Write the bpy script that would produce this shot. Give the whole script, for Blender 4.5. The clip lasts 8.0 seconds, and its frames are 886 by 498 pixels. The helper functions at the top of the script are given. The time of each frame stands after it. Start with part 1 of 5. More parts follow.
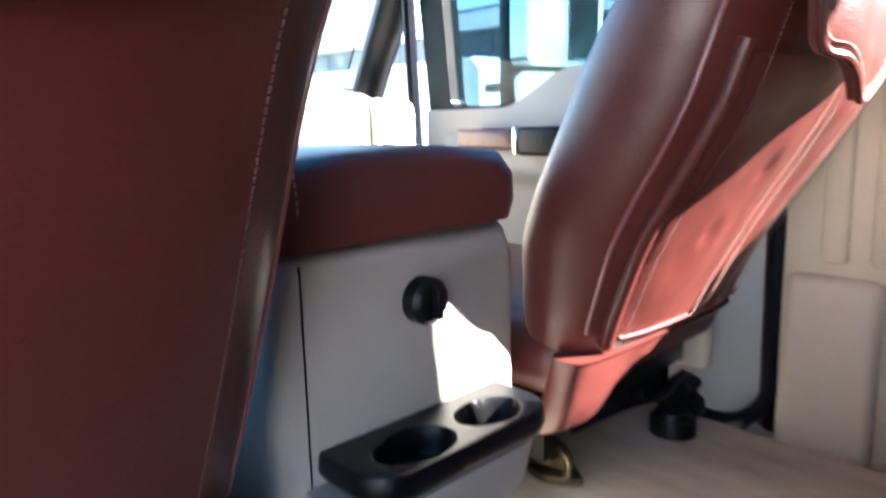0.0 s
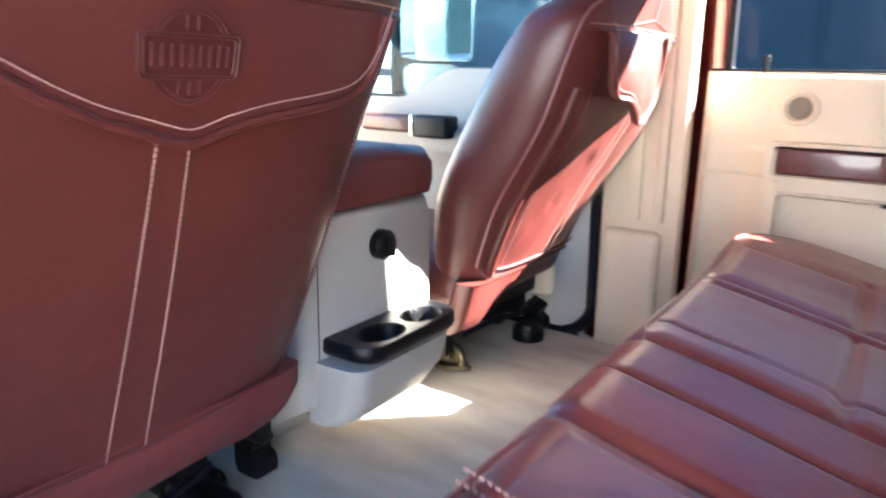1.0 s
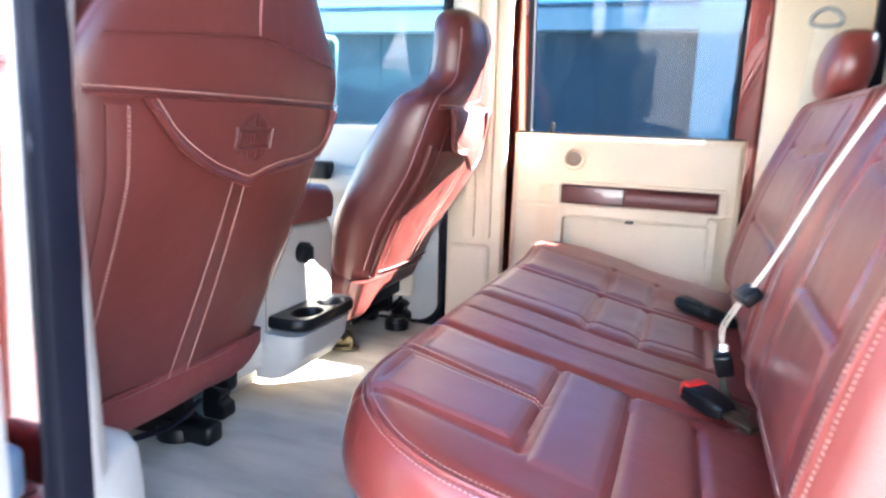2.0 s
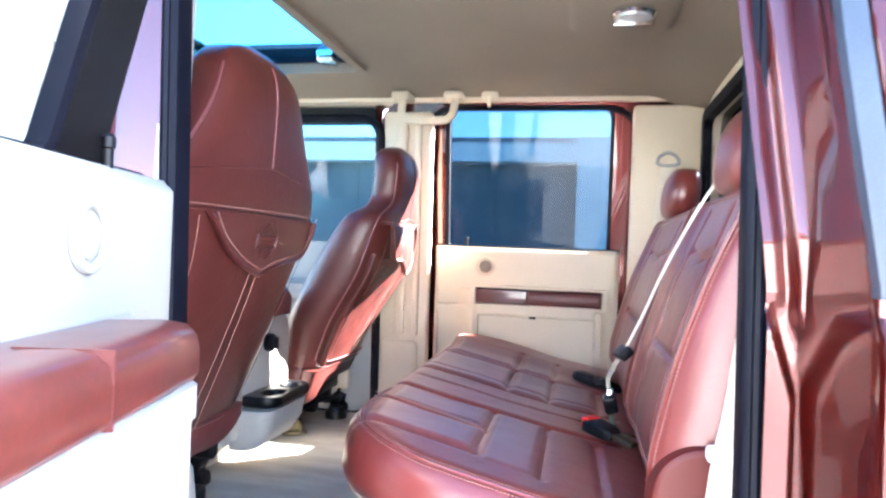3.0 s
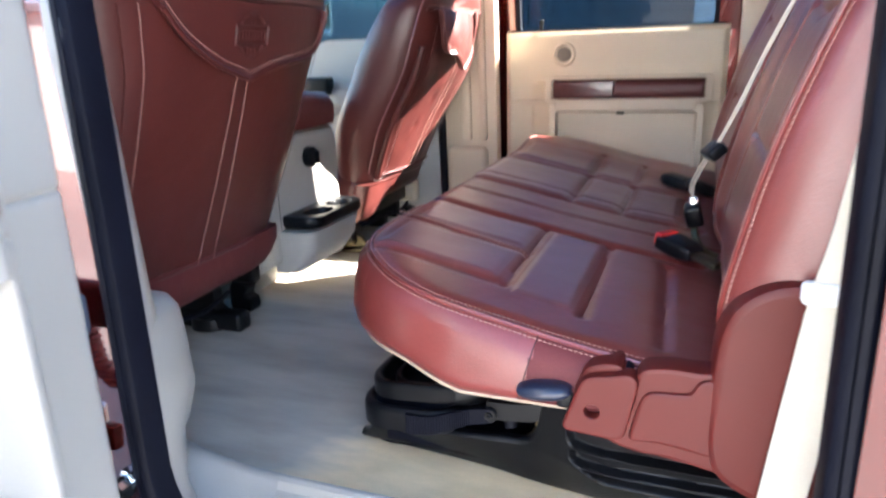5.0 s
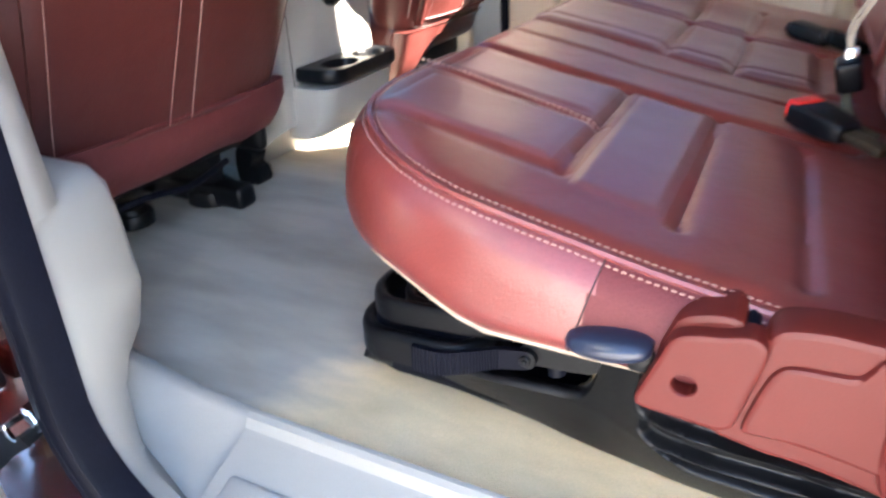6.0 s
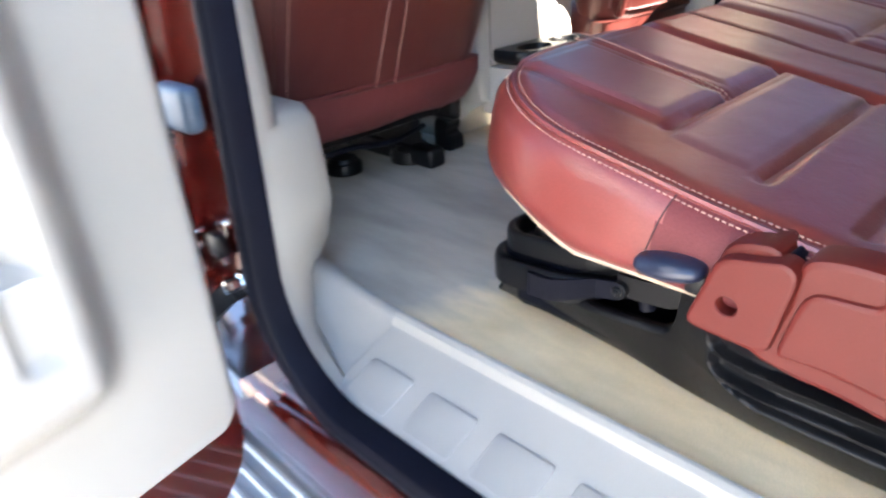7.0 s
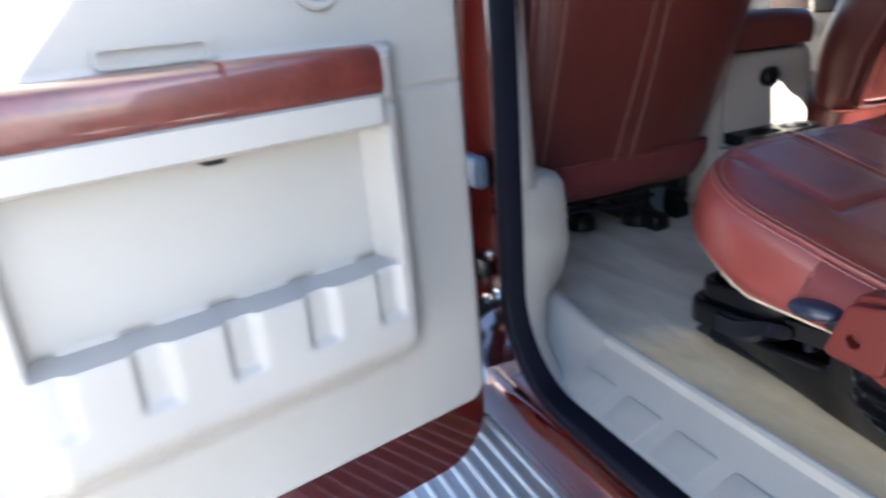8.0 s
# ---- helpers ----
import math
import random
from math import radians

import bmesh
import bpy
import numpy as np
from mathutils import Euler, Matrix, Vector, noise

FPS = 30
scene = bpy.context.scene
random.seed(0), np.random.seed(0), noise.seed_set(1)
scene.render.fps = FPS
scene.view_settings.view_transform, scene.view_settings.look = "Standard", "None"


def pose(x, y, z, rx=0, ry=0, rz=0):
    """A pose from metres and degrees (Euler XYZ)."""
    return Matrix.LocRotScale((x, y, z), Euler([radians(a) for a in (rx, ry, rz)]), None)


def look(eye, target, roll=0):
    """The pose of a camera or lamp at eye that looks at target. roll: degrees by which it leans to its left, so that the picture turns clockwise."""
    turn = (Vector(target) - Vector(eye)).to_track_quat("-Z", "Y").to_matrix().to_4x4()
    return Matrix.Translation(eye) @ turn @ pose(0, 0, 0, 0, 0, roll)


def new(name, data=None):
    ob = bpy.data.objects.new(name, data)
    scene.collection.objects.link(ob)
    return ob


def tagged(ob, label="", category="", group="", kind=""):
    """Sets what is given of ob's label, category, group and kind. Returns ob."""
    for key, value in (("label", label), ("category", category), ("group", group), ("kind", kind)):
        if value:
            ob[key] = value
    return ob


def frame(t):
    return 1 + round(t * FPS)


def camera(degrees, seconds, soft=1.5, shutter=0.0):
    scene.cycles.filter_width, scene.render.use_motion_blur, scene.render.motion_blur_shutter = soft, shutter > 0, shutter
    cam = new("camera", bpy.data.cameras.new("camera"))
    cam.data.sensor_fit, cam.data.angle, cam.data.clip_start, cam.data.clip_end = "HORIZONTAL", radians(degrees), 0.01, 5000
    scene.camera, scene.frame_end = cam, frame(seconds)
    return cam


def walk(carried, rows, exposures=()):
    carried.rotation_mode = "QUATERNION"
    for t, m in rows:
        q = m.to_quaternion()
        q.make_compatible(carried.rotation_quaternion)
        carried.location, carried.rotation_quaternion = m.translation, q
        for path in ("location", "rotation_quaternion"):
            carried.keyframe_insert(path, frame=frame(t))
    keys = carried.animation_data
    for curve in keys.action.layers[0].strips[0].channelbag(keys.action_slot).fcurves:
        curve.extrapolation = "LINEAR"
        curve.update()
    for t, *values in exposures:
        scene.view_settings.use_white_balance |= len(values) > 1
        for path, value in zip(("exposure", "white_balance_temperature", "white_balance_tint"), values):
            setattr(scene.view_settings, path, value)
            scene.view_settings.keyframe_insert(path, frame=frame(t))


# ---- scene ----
cam = camera(66.3, 8.0, soft=2.2, shutter=0.5)
PATH = [
    (0, (0.065, -0.393, 1.385), (-1.355, 0.966, 1.013), -1.2),
    (0.2, (0.090, -0.447, 1.406), (-1.251, 0.958, 0.938), -0.4),
    (0.5, (0.15, -0.565, 1.433), (-1.091, 0.926, 0.946), 0.5),
    (1, (0.246, -0.789, 1.472), (-0.833, 0.822, 0.981), 1.2),
    (1.5, (0.325, -1.043, 1.502), (-0.505, 0.707, 1.006), 2.0),
    (2, (0.407, -1.33, 1.519), (-0.259, 0.52, 1.153), 2.3),
    (3.5, (0.412, -1.802, 1.466), (0.065, 0.167, 1.545), 2.0),
    (4, (0.469, -1.762, 1.481), (0.052, 0.188, 1.318), 0.6),
    (4.3, (0.494, -1.672, 1.476), (-0.047, 0.235, 1.208), -0.4),
    (4.5, (0.513, -1.612, 1.471), (-0.103, 0.259, 1.127), -1.0),
    (6, (0.418, -1.153, 1.362), (-0.4, 0.423, 0.442), -2.2),
    (6.5, (0.455, -1.106, 1.318), (-0.661, 0.26, 0.376), -4.1),
    (7, (0.589, -1.22, 1.345), (-0.737, -0.009, 0.464), -4.1),
    (7.5, (0.714, -1.336, 1.394), (-0.8, -0.287, 0.614), -4.2),
    (7.8, (0.788, -1.376, 1.419), (-0.872, -0.511, 0.715), -4.8),
    (8, (0.849, -1.397, 1.432), (-0.9, -0.69, 0.768), -5.4),
]
walk(cam, [(t, look(eye, target, roll)) for t, eye, target, roll in PATH],
     exposures=[(0, 4.55, 5800, 10), (0.5, 4.8, 5800, 10), (1, 5.15, 5800, 10), (2, 5.55, 5700, 10), (3.5, 4.85, 5600, 10), (4.5, 4.25, 5750, 10), (6, 5.0, 6200, 10), (6.5, 5.0, 6350, 10), (7.2, 4.6, 6250, 10), (8, 3.8, 5900, 10)])

# ---- light ----
SUN_WAY = Vector((1.27, 1.0, 1.18)).normalized()
world = bpy.data.worlds.new("sky")
scene.world = world
world.use_nodes = True
wn = world.node_tree.nodes
sky = wn.new("ShaderNodeTexSky")
sky.sky_type = 'NISHITA'
sky.sun_disc = False
sky.sun_elevation = math.asin(SUN_WAY.z)
sky.sun_rotation = math.atan2(SUN_WAY.x, SUN_WAY.y)
world.node_tree.links.new(sky.outputs[0], wn["Background"].inputs[0])
wn["Background"].inputs[1].default_value = 0.08
sun = new("sun", bpy.data.lights.new("sun", "SUN"))
sun.data.energy = 5.0
sun.data.angle = radians(0.5)
sun.data.color = (1.0, 0.90, 0.76)
sun.matrix_world = look(SUN_WAY * 20, (0, 0, 1))


# ---- materials ----
def mat(name, color, rough=0.5, metal=0.0, vary=0.12, scale=6.0, fine=250.0, bump=0.1, coat=0.0, second=None, spec=0.5):
    """A surface with large stains, fine grain and relief, in object space metres."""
    m = bpy.data.materials.new(name)
    m.use_nodes = True
    nt = m.node_tree
    n, l = nt.nodes, nt.links
    p = n["Principled BSDF"]
    p.inputs["Metallic"].default_value = metal
    p.inputs["Specular IOR Level"].default_value = spec
    p.inputs["Coat Weight"].default_value = coat
    p.inputs["Coat Roughness"].default_value = 0.06
    tc = n.new("ShaderNodeTexCoord")
    big = n.new("ShaderNodeTexNoise")
    big.inputs["Scale"].default_value = scale
    big.inputs["Detail"].default_value = 5
    small = n.new("ShaderNodeTexNoise")
    small.inputs["Scale"].default_value = fine
    small.inputs["Detail"].default_value = 3
    l.new(tc.outputs["Object"], big.inputs["Vector"])
    l.new(tc.outputs["Object"], small.inputs["Vector"])
    ramp = n.new("ShaderNodeValToRGB")
    ramp.color_ramp.elements[0].position, ramp.color_ramp.elements[1].position = 0.3, 0.72
    a = Vector(color)
    b = Vector(second) if second else a * (1 + vary)
    lo = a * (1 - vary)
    ramp.color_ramp.elements[0].color = (*lo, 1)
    ramp.color_ramp.elements[1].color = (*b, 1)
    l.new(big.outputs["Fac"], ramp.inputs["Fac"])
    grain = n.new("ShaderNodeMix")
    grain.data_type, grain.blend_type = 'RGBA', 'MULTIPLY'
    gr = n.new("ShaderNodeMapRange")
    gr.inputs["From Min"].default_value, gr.inputs["From Max"].default_value = 0.3, 0.7
    gr.inputs["To Min"].default_value, gr.inputs["To Max"].default_value = 1 - vary, 1 + 0.3 * vary
    l.new(small.outputs["Fac"], gr.inputs["Value"])
    grain.inputs["Factor"].default_value = 1.0
    l.new(ramp.outputs["Color"], grain.inputs["A"])
    l.new(gr.outputs["Result"], grain.inputs["B"])
    l.new(grain.outputs["Result"], p.inputs["Base Color"])
    rr_ = n.new("ShaderNodeMapRange")
    rr_.inputs["To Min"].default_value, rr_.inputs["To Max"].default_value = max(0.02, rough - 0.06), min(1, rough + 0.06)
    l.new(big.outputs["Fac"], rr_.inputs["Value"])
    l.new(rr_.outputs["Result"], p.inputs["Roughness"])
    if bump:
        bm_ = n.new("ShaderNodeBump")
        bm_.inputs["Strength"].default_value = bump
        bm_.inputs["Distance"].default_value = 0.002
        l.new(small.outputs["Fac"], bm_.inputs["Height"])
        l.new(bm_.outputs["Normal"], p.inputs["Normal"])
    return m


def leather(name, color, rough=0.42, crease=0.35, second=None):
    """Pebbled hide: cells for the grain, a soft network of creases, worn patches."""
    m = mat(name, color, rough, 0, 0.10, 5, 420, 0.0, 0.0, second, 0.42)
    n, l = m.node_tree.nodes, m.node_tree.links
    p = n["Principled BSDF"]
    tc = n.new("ShaderNodeTexCoord")
    cells = n.new("ShaderNodeTexVoronoi")
    cells.inputs["Scale"].default_value = 420
    wrinkle = n.new("ShaderNodeTexNoise")
    wrinkle.inputs["Scale"].default_value = 22
    wrinkle.inputs["Detail"].default_value = 4
    wrinkle.inputs["Distortion"].default_value = 0.35
    l.new(tc.outputs["Object"], cells.inputs["Vector"])
    l.new(tc.outputs["Object"], wrinkle.inputs["Vector"])
    b1 = n.new("ShaderNodeBump")
    b1.inputs["Strength"].default_value, b1.inputs["Distance"].default_value = 0.25, 0.0008
    b2 = n.new("ShaderNodeBump")
    b2.inputs["Strength"].default_value, b2.inputs["Distance"].default_value = crease, 0.006
    l.new(cells.outputs["Distance"], b1.inputs["Height"])
    l.new(wrinkle.outputs["Fac"], b2.inputs["Height"])
    l.new(b1.outputs["Normal"], b2.inputs["Normal"])
    l.new(b2.outputs["Normal"], p.inputs["Normal"])
    return m


def glass(name, tint, film_share=0.006):
    """Thin pane: tinted see-through, mirror gloss, a film of faint dust or painted-in glare."""
    m = bpy.data.materials.new(name)
    m.use_nodes = True
    n, l = m.node_tree.nodes, m.node_tree.links
    n.remove(n["Principled BSDF"])
    tr = n.new("ShaderNodeBsdfTransparent")
    tr.inputs["Color"].default_value = (*tint, 1)
    gl = n.new("ShaderNodeBsdfGlossy")
    gl.inputs["Roughness"].default_value = 0.02
    mx = n.new("ShaderNodeMixShader")
    fr = n.new("ShaderNodeFresnel")
    fr.inputs["IOR"].default_value = 1.28
    l.new(fr.outputs[0], mx.inputs[0])
    l.new(tr.outputs[0], mx.inputs[1])
    l.new(gl.outputs[0], mx.inputs[2])
    film = n.new("ShaderNodeBsdfDiffuse")
    film.inputs["Color"].default_value = (0.75, 0.74, 0.70, 1)
    dust_glare = n.new("ShaderNodeMixShader")
    spots = n.new("ShaderNodeTexNoise")
    spots.inputs["Scale"].default_value = 9
    spots.inputs["Detail"].default_value = 5
    amount = n.new("ShaderNodeMath")
    amount.operation = 'MULTIPLY'
    amount.inputs[1].default_value = 2 * film_share
    l.new(spots.outputs["Fac"], amount.inputs[0])
    l.new(amount.outputs[0], dust_glare.inputs[0])
    l.new(mx.outputs[0], dust_glare.inputs[1])
    l.new(film.outputs[0], dust_glare.inputs[2])
    l.new(dust_glare.outputs[0], n["Material Output"].inputs[0])
    return m


# Same leather as the bench; the front seats' shade is put into its colour.
SHADED_HIDE = leather("shaded_leather", (0.067, 0.0146, 0.0122), 0.36, 0.22, (0.078, 0.0180, 0.0148))
BENCH = leather("bench_leather", (0.155, 0.0262, 0.0208), 0.31, 0.26, (0.184, 0.0345, 0.0280))
# Insert hide; the purple of reflected sky is put into its colour.
HIDE_DARK = leather("sky_tinted_insert", (0.150, 0.045, 0.050), 0.40, 0.22, (0.175, 0.056, 0.061))
for hide, gloss in ((BENCH, 0.4), (HIDE_DARK, 0.8)):
    hide.node_tree.nodes["Principled BSDF"].inputs["Coat Weight"].default_value = gloss
    hide.node_tree.nodes["Principled BSDF"].inputs["Coat Roughness"].default_value = 0.33
HIDE_LID = leather("lid_leather", (0.10, 0.024, 0.021), 0.42, 0.25)
STAMP = leather("stamped_leather", (0.058, 0.0130, 0.0110), 0.42, 0.2)
SIDE_VINYL = leather("side_vinyl", (0.098, 0.019, 0.020), 0.62, 0.2)
SIDE_VINYL.node_tree.nodes["Principled BSDF"].inputs["Specular IOR Level"].default_value = 0.25
SKIRT = leather("skirt_vinyl", (0.10, 0.020, 0.020), 0.6, 0.4)
RED_PLASTIC = mat("red_plastic", (0.080, 0.0088, 0.0062), 0.45, 0, 0.06, 8, 500, 0.15, spec=0.26)
THREAD = mat("thread", (0.33, 0.19, 0.155), 0.8, 0, 0.15, 30, 900, 0.3)
THREAD_DARK = mat("dark_thread", (0.05, 0.015, 0.015), 0.8, 0, 0.15, 30, 900, 0.3)
CORD = mat("cream_cord", (0.40, 0.32, 0.235), 0.8, 0, 0.15, 30, 900, 0.3)
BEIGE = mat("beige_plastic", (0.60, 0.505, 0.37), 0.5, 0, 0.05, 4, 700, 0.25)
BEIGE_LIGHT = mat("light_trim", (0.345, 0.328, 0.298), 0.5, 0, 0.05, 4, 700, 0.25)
# Same plastic as light_trim; near side's shade is put into this darker copy.
SHADED_TRIM = mat("shaded_trim", (0.272, 0.259, 0.238), 0.5, 0, 0.05, 4, 700, 0.25)
CLOTH = mat("headliner_cloth", (0.215, 0.175, 0.125), 0.95, 0, 0.07, 3, 900, 0.4)
CARPET = mat("carpet", (0.84, 0.615, 0.355), 1.0, 0, 0.12, 5, 900, 0.6, 0, (0.92, 0.71, 0.44), spec=0.1)


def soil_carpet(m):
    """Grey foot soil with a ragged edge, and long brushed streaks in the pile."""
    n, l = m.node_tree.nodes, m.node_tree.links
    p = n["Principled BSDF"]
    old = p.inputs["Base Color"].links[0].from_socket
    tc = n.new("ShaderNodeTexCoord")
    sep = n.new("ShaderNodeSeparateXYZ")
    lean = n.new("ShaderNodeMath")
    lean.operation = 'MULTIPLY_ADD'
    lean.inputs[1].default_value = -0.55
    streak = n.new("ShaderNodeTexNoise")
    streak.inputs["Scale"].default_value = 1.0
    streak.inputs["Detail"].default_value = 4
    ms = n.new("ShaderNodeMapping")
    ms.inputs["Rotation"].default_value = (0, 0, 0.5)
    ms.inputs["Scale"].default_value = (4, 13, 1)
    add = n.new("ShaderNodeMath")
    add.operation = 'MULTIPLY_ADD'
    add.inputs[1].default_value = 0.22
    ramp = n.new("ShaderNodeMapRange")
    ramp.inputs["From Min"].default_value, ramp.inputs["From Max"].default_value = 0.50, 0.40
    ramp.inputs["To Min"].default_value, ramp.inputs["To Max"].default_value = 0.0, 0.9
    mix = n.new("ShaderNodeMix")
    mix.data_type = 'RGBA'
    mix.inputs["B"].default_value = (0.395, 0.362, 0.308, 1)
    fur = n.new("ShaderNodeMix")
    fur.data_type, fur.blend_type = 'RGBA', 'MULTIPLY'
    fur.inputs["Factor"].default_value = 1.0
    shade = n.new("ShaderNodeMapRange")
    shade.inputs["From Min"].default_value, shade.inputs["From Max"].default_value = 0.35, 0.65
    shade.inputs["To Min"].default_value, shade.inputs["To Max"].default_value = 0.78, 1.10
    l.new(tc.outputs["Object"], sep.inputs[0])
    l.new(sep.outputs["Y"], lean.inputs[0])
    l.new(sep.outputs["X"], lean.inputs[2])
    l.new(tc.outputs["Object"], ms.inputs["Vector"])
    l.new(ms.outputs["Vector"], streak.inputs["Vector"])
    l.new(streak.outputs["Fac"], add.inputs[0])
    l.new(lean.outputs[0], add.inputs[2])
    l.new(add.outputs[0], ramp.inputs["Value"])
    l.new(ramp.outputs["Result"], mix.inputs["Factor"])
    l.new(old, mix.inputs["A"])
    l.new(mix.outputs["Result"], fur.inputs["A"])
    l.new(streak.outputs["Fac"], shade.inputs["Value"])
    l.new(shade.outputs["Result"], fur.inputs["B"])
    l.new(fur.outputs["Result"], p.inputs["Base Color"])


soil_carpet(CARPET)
BLACK = mat("black_plastic", (0.0040, 0.0042, 0.0052), 0.36, 0, 0.25, 10, 600, 0.25, spec=0.22)
RUBBER = mat("black_rubber", (0.0040, 0.0045, 0.0090), 0.5, 0, 0.25, 10, 500, 0.2, spec=0.09)
GREY_STRIP = mat("grey_moulding", (0.035, 0.046, 0.065), 0.4, 0, 0.15, 10, 300, 0.1, spec=0.3)
PAINT = mat("red_car_paint", (0.066, 0.0044, 0.0024), 0.20, 0.6, 0.1, 3, 2500, 0.003, 1.0, spec=0.3)
PAINT.node_tree.nodes["Principled BSDF"].inputs["Coat IOR"].default_value = 1.5
PAINT.node_tree.nodes["Principled BSDF"].inputs["Coat Roughness"].default_value = 0.02
WOOD = mat("burl_trim", (0.085, 0.018, 0.0135), 0.36, 0, 0.22, 18, 120, 0.03, 0.45)
CHROME = mat("chrome", (0.75, 0.75, 0.73), 0.15, 1.0, 0.05, 10, 400, 0.02)
STEEL = mat("worn_steel", (0.16, 0.14, 0.09), 0.4, 1.0, 0.3, 30, 200, 0.2)
GRILLE = mat("speaker_mesh", (0.20, 0.17, 0.135), 0.7, 0, 0.1, 10, 1500, 0.8)
ALU = mat("ribbed_aluminium", (0.42, 0.42, 0.42), 0.5, 0.6, 0.1, 12, 300, 0.1)
WEB = mat("belt_webbing", (0.66, 0.60, 0.49), 0.85, 0, 0.08, 10, 900, 0.6)
BELT_RED = mat("buckle_red", (0.60, 0.02, 0.015), 0.4, 0, 0.05, 10, 400, 0.05)
BLUEGREY = mat("hinge_boot", (0.05, 0.075, 0.11), 0.5, 0, 0.2, 20, 300, 0.2)
LEVER = mat("lever_plastic", (0.012, 0.016, 0.034), 0.3, 0, 0.2, 20, 400, 0.1)
FOAM_SCRAP = mat("old_foam", (0.16, 0.12, 0.07), 0.9, 0, 0.4, 60, 300, 1.0)
LENS_CLEAR = mat("lamp_lens", (0.55, 0.55, 0.55), 0.2, 0.4, 0.1, 40, 300, 0.05)
TINT = glass("privacy_glass", (0.165, 0.235, 0.285), 0.001)
DARK_GLASS = glass("dark_rear_glass", (0.10, 0.11, 0.12), 0.002)
HALF_TINT = glass("tinted_glass", (0.30, 0.40, 0.44), 0.001)
ROOF_GLASS = glass("sunroof_glass", (0.34, 0.64, 0.76), 0.001)
ROOF_GLASS.node_tree.nodes["Fresnel"].inputs["IOR"].default_value = 1.03
# White film paints in the blown-out glare beyond the open door's pane.
GLARE_GLASS = glass("glare_glass", (0.70, 0.78, 0.78), 0.36)
CLEAR = glass("clear_glass", (0.82, 0.90, 0.88))
CONCRETE = mat("concrete", (0.29, 0.28, 0.265), 0.9, 0, 0.15, 0.6, 60, 0.3)
SIDING = mat("grey_siding", (0.13, 0.15, 0.17), 0.7, 0, 0.1, 1.0, 40, 0.1)
WHITE_PAINT = mat("white_paint", (0.80, 0.79, 0.76), 0.6, 0, 0.04, 1.0, 60, 0.1)
# Pale surface of the added wall that bounces sunlight into the cab.
BOUNCE_PALE = mat("bounce_pale", (0.64, 0.63, 0.61), 0.8, 0, 0.08, 0.5, 30, 0.2)
WHITE_CAR = mat("white_car_paint", (0.78, 0.78, 0.78), 0.3, 0, 0.03, 2, 900, 0.0, 1.0)


# ---- mesh helpers ----
def part(name, bm, material, parent=None, label="", sharp=40):
    me = bpy.data.meshes.new(name)
    bmesh.ops.recalc_face_normals(bm, faces=bm.faces[:])
    bm.to_mesh(me)
    bm.free()
    for m in material if isinstance(material, (list, tuple)) else [material]:
        me.materials.append(m)
    me.polygons.foreach_set("use_smooth", [True] * len(me.polygons))
    me.set_sharp_from_angle(angle=radians(sharp))
    ob = new(name, me)
    if parent is not None:
        ob.parent = parent
    if label:
        tagged(ob, label)
    return ob


def thing(name, label, category, kind="", group="", at=(0, 0, 0)):
    ob = new(name)
    ob.empty_display_size = 0.05
    ob.location = at
    return tagged(ob, label, category, group, kind)


def settle(ob):
    """Put an Empty at the foot of what it holds, with the parts left where they are."""
    lo = Vector((1e9, 1e9, 1e9))
    hi = -lo
    for c in ob.children_recursive:
        if c.type == 'MESH':
            for v in c.data.vertices:
                lo = Vector(map(min, lo, v.co))
                hi = Vector(map(max, hi, v.co))
    base = Vector(((lo.x + hi.x) / 2, (lo.y + hi.y) / 2, lo.z))
    shift = Matrix.Translation(-base)
    done = set()
    for c in ob.children_recursive:
        if c.type == 'MESH' and c.data.name not in done:
            done.add(c.data.name)
            c.data.transform(shift)
    ob.location = ob.location + base
    return ob


def box(x0, x1, y0, y1, z0, z1, bev=0.0, seg=2, bm=None):
    bm = bm or bmesh.new()
    made = bmesh.ops.create_cube(bm, size=1.0, matrix=Matrix.Translation(((x0 + x1) / 2, (y0 + y1) / 2, (z0 + z1) / 2)) @ Matrix.Diagonal((abs(x1 - x0), abs(y1 - y0), abs(z1 - z0), 1)))
    if bev:
        es = list({e for v in made["verts"] for e in v.link_edges})
        bmesh.ops.bevel(bm, geom=es, offset=bev, segments=seg, profile=0.5, affect='EDGES')
    return bm


def loft(rings, bm=None, cap=True, close=True):
    bm = bm or bmesh.new()
    vs = [[bm.verts.new(p) for p in r] for r in rings]
    n = len(vs[0])
    for a, b in zip(vs, vs[1:]):
        for i in range(n if close else n - 1):
            k = (i + 1) % n
            bm.faces.new((a[i], a[k], b[k], b[i]))
    if cap:
        bm.faces.new(vs[0][::-1])
        bm.faces.new(vs[-1])
    return bm


def grid(fn, nu, nv, bm=None):
    """A sheet fn(u, v), u and v from 0 to 1."""
    bm = bm or bmesh.new()
    vs = [[bm.verts.new(fn(i / nu, j / nv)) for j in range(nv + 1)] for i in range(nu + 1)]
    for i in range(nu):
        for j in range(nv):
            bm.faces.new((vs[i][j], vs[i + 1][j], vs[i + 1][j + 1], vs[i][j + 1]))
    return bm


def smooth_path(pts, steps=8, closed=False):
    """Catmull-Rom through the points."""
    p = [Vector(q) for q in pts]
    n = len(p)
    out = []
    for i in range(n if closed else n - 1):
        a, b, c, d = (p[(i + k) % n] if closed else p[min(max(i + k, 0), n - 1)] for k in (-1, 0, 1, 2))
        for s in range(steps):
            t = s / steps
            out.append(0.5 * (2 * b + (c - a) * t + (2 * a - 5 * b + 4 * c - d) * t * t + (3 * b - a - 3 * c + d) * t ** 3))
    if not closed:
        out.append(p[-1])
    return out


